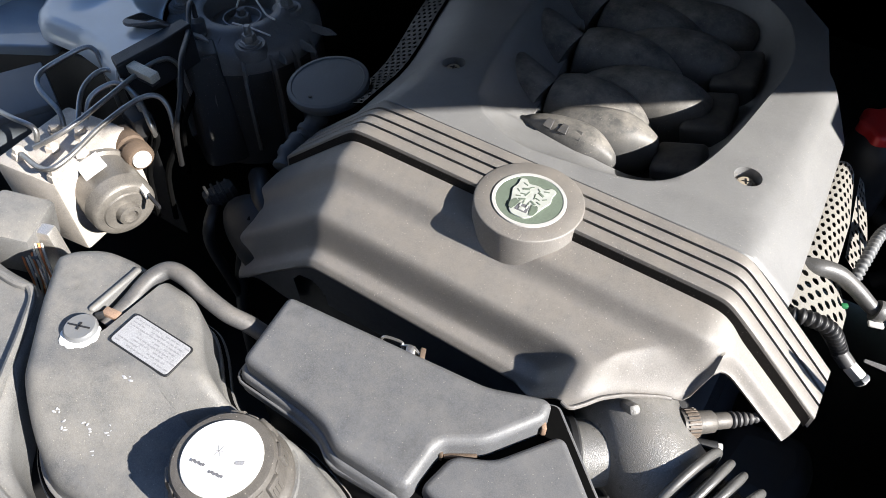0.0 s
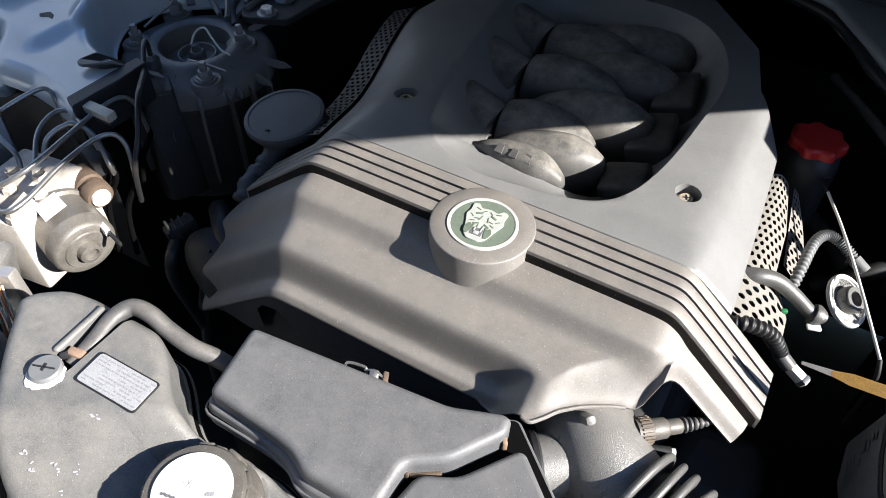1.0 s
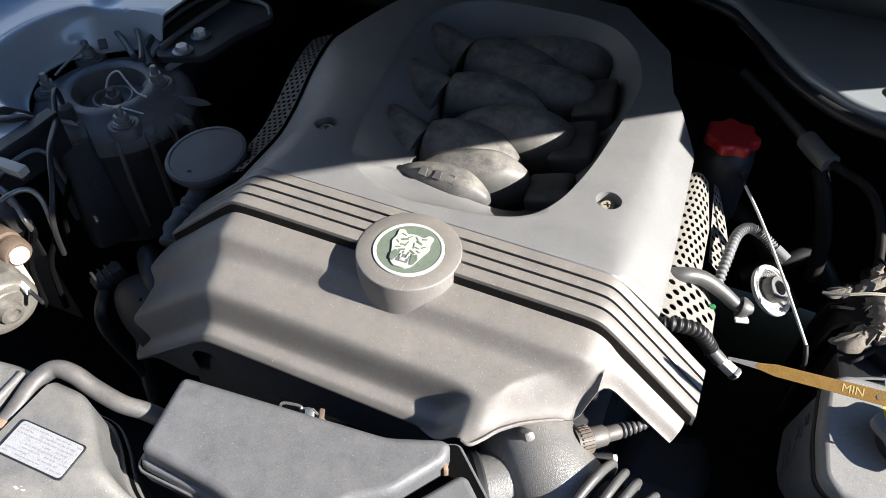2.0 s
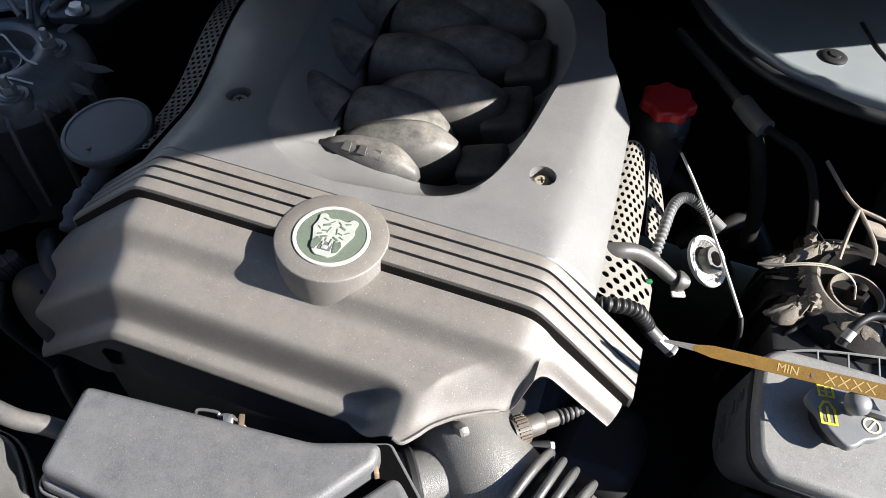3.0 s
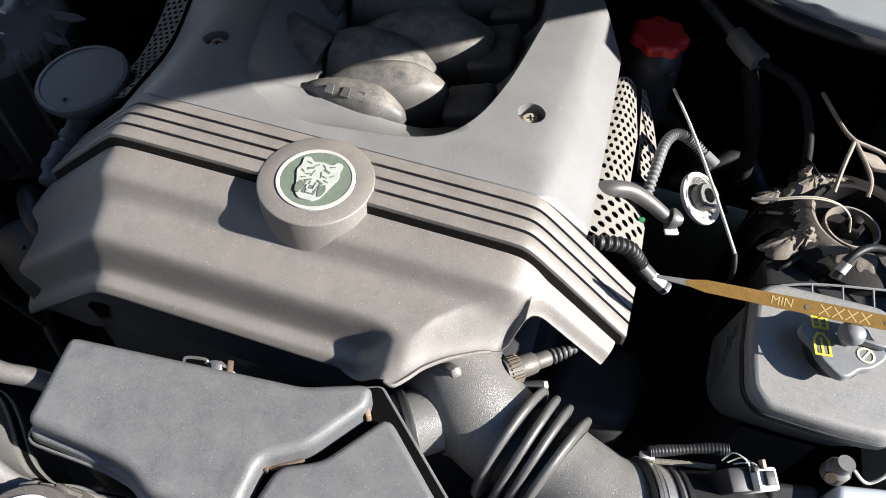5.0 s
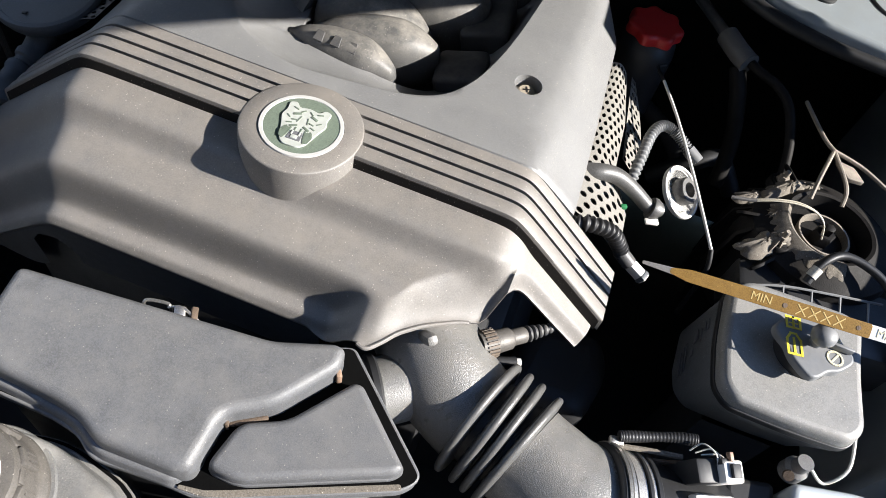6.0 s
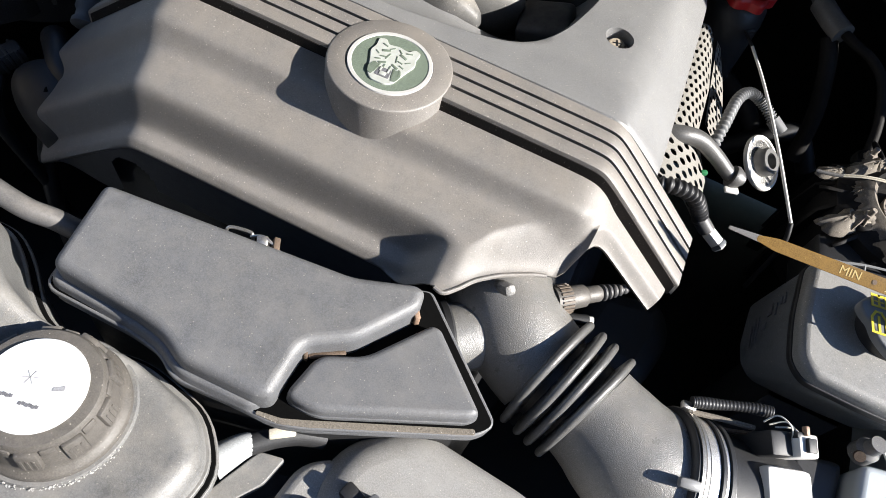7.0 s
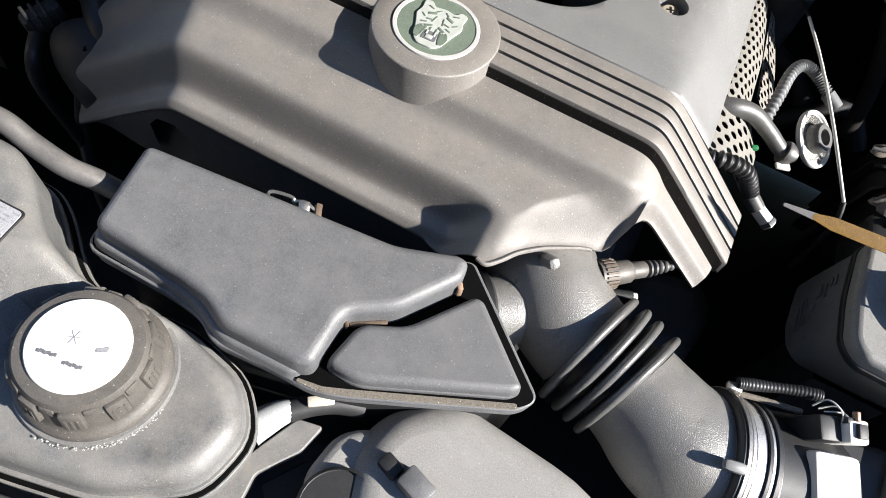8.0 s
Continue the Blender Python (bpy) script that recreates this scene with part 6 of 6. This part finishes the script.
part("pipe_run", tube([(0.190, -0.004, 0.820), (0.212, -0.006, 0.836), (0.232, 0.002, 0.834), (0.252, 0.006, 0.822), (0.270, 0.004, 0.812), (0.282, 0.008, 0.808)], lambda f: 0.0080 - 0.0022 * f, 36, 16), PIPEGREY, pipe)
part("pipe_collar", lathe([(0.0095, 0), (0.0100, 0.003), (0.0080, 0.008)], 20, axis((0.272, 0.004, 0.811), (0.9, 0.1, -0.2))), PIPEGREY, pipe)
part("pipe_tab", block((0.012, 0.006, 0.003), (0, 0, 0), 0.001, pose(0.277, -0.006, 0.806, 0, 0, 20)), WHITEP, pipe)
part("pipe_clip", block((0.006, 0.004, 0.004), (0, 0, 0), 0.001, pose(0.250, -0.006, 0.811, 0, 0, 25)), GREEN, pipe, "green plastic clip")


def corrugated(keys, r, turns, n=200):
    return tube(keys, lambda f: r * (1 + 0.16 * math.sin(2 * math.pi * turns * f)), n, 14)


conduit = thing("corrugated_conduit", "grey corrugated conduit bent in an arch", "conduit")
part("conduit_run", corrugated([(0.250, 0.018, 0.81), (0.252, 0.045, 0.822), (0.256, 0.078, 0.826), (0.266, 0.096, 0.824), (0.282, 0.096, 0.818), (0.296, 0.088, 0.812)], 0.0046, 36, 320), CAPGREY, conduit)
part("conduit_end", tube([(0.294, 0.089, 0.813), (0.306, 0.084, 0.808)], 0.0060, 6, 14), CAPGREY, conduit)
bush = thing("engine_mount_bush", "white ringed rubber bush with metal sleeve", "bush")
BM = axis((0.300, 0.052, 0.795), (0.55, -0.15, 0.80))
part("bush_ring", lathe([(0.0245, -0.002), (0.0252, 0.0), (0.0245, 0.002), (0.0222, 0.002), (0.0218, 0.0)], 40, BM), WHITEP, bush)
part("bush_rubber", lathe([(0.021, 0.0), (0.018, -0.004), (0.013, -0.004)], 40, BM), RUBBER, bush)
part("bush_sleeve", lathe([(0.0125, -0.006), (0.0125, 0.008), (0.011, 0.010), (0.007, 0.010), (0.006, 0.003)], 32, BM), PIPEGREY, bush)

lead2 = thing("sensor_lead", "corrugated black lead ending in a pale connector", "cable")
part("lead_sleeve", corrugated([(0.204, -0.070, 0.836), (0.220, -0.070, 0.846), (0.240, -0.062, 0.838), (0.252, -0.058, 0.822), (0.258, -0.058, 0.812)], 0.0058, 18), RUBBER, lead2)
part("lead_plain", tube([(0.256, -0.058, 0.815), (0.266, -0.060, 0.808)], 0.0062, 8, 14), RUBBER_GREY, lead2)
part("lead_connector", block((0.018, 0.009, 0.009), (0, 0, 0), 0.002, pose(0.275, -0.061, 0.803, 0, 20, -18)), WHITEP, lead2, "pale blue white connector")
part("connector_stripe", block((0.004, 0.0094, 0.0094), (0, 0, 0), 0.001, pose(0.280, -0.063, 0.8015, 0, 20, -18)), BLUEGREY, lead2)

# pipes along the rear right
refr = thing("refrigerant_pipe", "dark metal pipe with a sleeved joint along the bay", "pipe")
part("pipe_run", tube([(0.225, 0.345, 0.842), (0.262, 0.285, 0.848), (0.300, 0.225, 0.85), (0.312, 0.208, 0.85)], 0.0055, 20, 14), RUBBER_GREY, refr)
part("pipe_joint", tube([(0.300, 0.226, 0.85), (0.313, 0.206, 0.85), (0.325, 0.192, 0.85)], 0.0105, 10, 16), MOUNT, refr)
part("pipe_hose", tube([(0.320, 0.200, 0.85), (0.338, 0.185, 0.85), (0.356, 0.176, 0.848), (0.372, 0.160, 0.84), (0.384, 0.13, 0.82), (0.390, 0.10, 0.79)], 0.0045, 30, 12), MOUNTB, refr)
part("pipe_hose", tube([(0.318, 0.196, 0.84), (0.330, 0.178, 0.82), (0.345, 0.16, 0.78), (0.35, 0.14, 0.74)], 0.008, 24, 12), MOUNTB, refr)
for k, pts in enumerate(([(0.29, 0.16, 0.70), (0.32, 0.165, 0.73), (0.35, 0.18, 0.74), (0.38, 0.17, 0.71)], [(0.26, 0.22, 0.74), (0.30, 0.19, 0.73), (0.34, 0.12, 0.71)])):
    dh = thing("dark_hose", "black rubber hose deep in the shaded bay", "hose", "bay hoses")
    part("hose_run", tube(pts, 0.010, 24, 12), RUBBER, dh)

# cowl panel in body colour, darkened against the sun on it, with seal and fastener
cowl = thing("cowl_panel", "silver painted cowl panel with black seal and fastener", "cowl panel")
CP = [(0.255, 0.300), (0.282, 0.262), (0.318, 0.231), (0.360, 0.214), (0.430, 0.203), (0.60, 0.19), (0.66, 0.19), (0.66, 0.60), (0.0, 0.60), (0.05, 0.45), (0.19, 0.40)]
part("cowl_sheet", pad(CP, 0.880, 0.902, 0.006, 0.01), COWL, cowl)
part("cowl_seal", tube([(0.05, 0.44, 0.888), (0.19, 0.392, 0.888), (0.252, 0.294, 0.888), (0.280, 0.256, 0.888), (0.316, 0.2255, 0.888), (0.358, 0.2085, 0.888), (0.43, 0.1975, 0.888), (0.66, 0.185, 0.888)], 0.0065, 60, 10), RUBBER, cowl)
part("cowl_fastener", lathe([(0.0125, 0), (0.0125, 0.002), (0.010, 0.0035), (0.006, 0.0035), (0.0055, 0.005), (0.001, 0.0055)], 32, Matrix.Translation((0.366, 0.258, 0.902))), BLACKP, cowl)
part("cowl_gap", tube([(0.395, 0.335, 0.902), (0.412, 0.285, 0.902), (0.435, 0.258, 0.902), (0.50, 0.24, 0.902)], 0.0022, 24, 8), RUBBER, cowl)

# grey tray at the front corner
tray = thing("front_tray", "pale grey metal tray beside the air meter", "tray")
part("tray_plate", pad([(0.420, -0.176), (0.47, -0.165), (0.56, -0.16), (0.56, -0.40), (0.43, -0.40), (0.416, -0.24)], 0.74, 0.785, 0.006, 0.008), PAINT, tray)
part("tray_side", pad([(0.378, -0.183), (0.417, -0.174), (0.413, -0.24), (0.42, -0.34), (0.385, -0.33)], 0.72, 0.770, 0.005, 0.008), BLACKP, tray)
pin = thing("hose_fitting", "rusty hose fitting under the washer tank", "fitting")
part("fitting_body", lathe([(0.009, 0), (0.009, 0.010), (0.006, 0.013), (0.006, 0.022)], 20, Matrix.Translation((0.420, -0.168, 0.780))), MOUNT, pin)
part("fitting_pipe", tube([(0.428, -0.168, 0.795), (0.440, -0.172, 0.79), (0.452, -0.160, 0.80), (0.458, -0.13, 0.80)], 0.0012, 16, 8), WIRE_W, pin)
part("fitting_end", lathe([(0.004, 0), (0.0038, 0.003)], 14, axis((0.414, -0.176, 0.790), (-0.2, -0.5, 0.6))), RUST, pin)

# engine oil dipstick lying from the cover's shoulder over to the wing
D0, D1 = Vector((0.186, -0.111, 0.8675)), Vector((0.409, -0.0915, 0.8675))
D0 = D0 + (D1 - D0).normalized() * 0.075
dd = (D1 - D0).normalized()
wdir = dd.cross(Vector((0.05, -0.6, 0.75))).normalized()
ndir = dd.cross(wdir).normalized()
if ndir.z < 0:
    wdir, ndir = -wdir, -ndir
DM = Matrix((dd, wdir, ndir)).transposed().to_4x4()
DM.translation = D0
dip = thing("oil_dipstick", "oily steel dipstick with amber oil on its marked blade", "dipstick")
part("blade", moved(pad([(0.034, -0.0045), (0.12, -0.0052), (0.165, -0.0052), (0.165, 0.0052), (0.12, 0.0052), (0.034, 0.0045), (0.020, 0.002), (0.020, -0.002)], -0.0006, 0.0006, 0.0003, 0.002), DM), AMBER, dip, "amber oily blade")
part("blade_tip", moved(pad([(0.0, -0.0012), (0.024, -0.0026), (0.024, 0.0026), (0.0, 0.0012)], -0.0007, 0.0005, 0.0002, 0.001), DM), MOUNT, dip, "dark tapering tip")
part("blade_shank", moved(pad([(0.163, -0.0050), (0.37, -0.0042), (0.37, 0.0042), (0.163, 0.0050)], -0.0008, 0.0004, 0.0002, 0.001), DM), DIPSTEEL, dip, "bare steel shank")


def words(text, size, m, mat, par):
    cu = bpy.data.curves.new("lettering", "FONT")
    cu.body, cu.size, cu.extrude = text, size, 0.00008
    cu.align_x, cu.align_y = "CENTER", "CENTER"
    tmp = bpy.data.objects.new("lettering", cu)
    scene.collection.objects.link(tmp)
    bpy.context.view_layer.update()
    me = bpy.data.meshes.new_from_object(tmp.evaluated_get(bpy.context.evaluated_depsgraph_get()))
    bpy.data.objects.remove(tmp)
    me.transform(m)
    me.materials.clear()
    me.materials.append(mat)
    ob = new("lettering", me)
    ob.parent = par
    return ob


words("MIN", 0.0085, DM @ pose(0.086, 0, 0.0007), ETCHED, dip)
words("MAX", 0.0085, DM @ pose(0.178, 0, 0.0007), PALE, dip)
for x in (0.103, 0.156):
    part("level_hole", lathe([(0.0017, 0), (0.0017, 0.0002)], 16, DM @ Matrix.Translation((x, 0, 0.0007))), RUST, dip)
bm = bmesh.new()
for k in range(4):
    for r in (45, -45):
        bmesh.ops.create_cube(bm, size=1.0, matrix=DM @ pose(0.115 + 0.009 * k, 0, 0.0007, 0, 0, r) @ Matrix.Diagonal((0.010, 0.0008, 0.0002, 1)))
part("hatching", bm, ETCHED, dip)
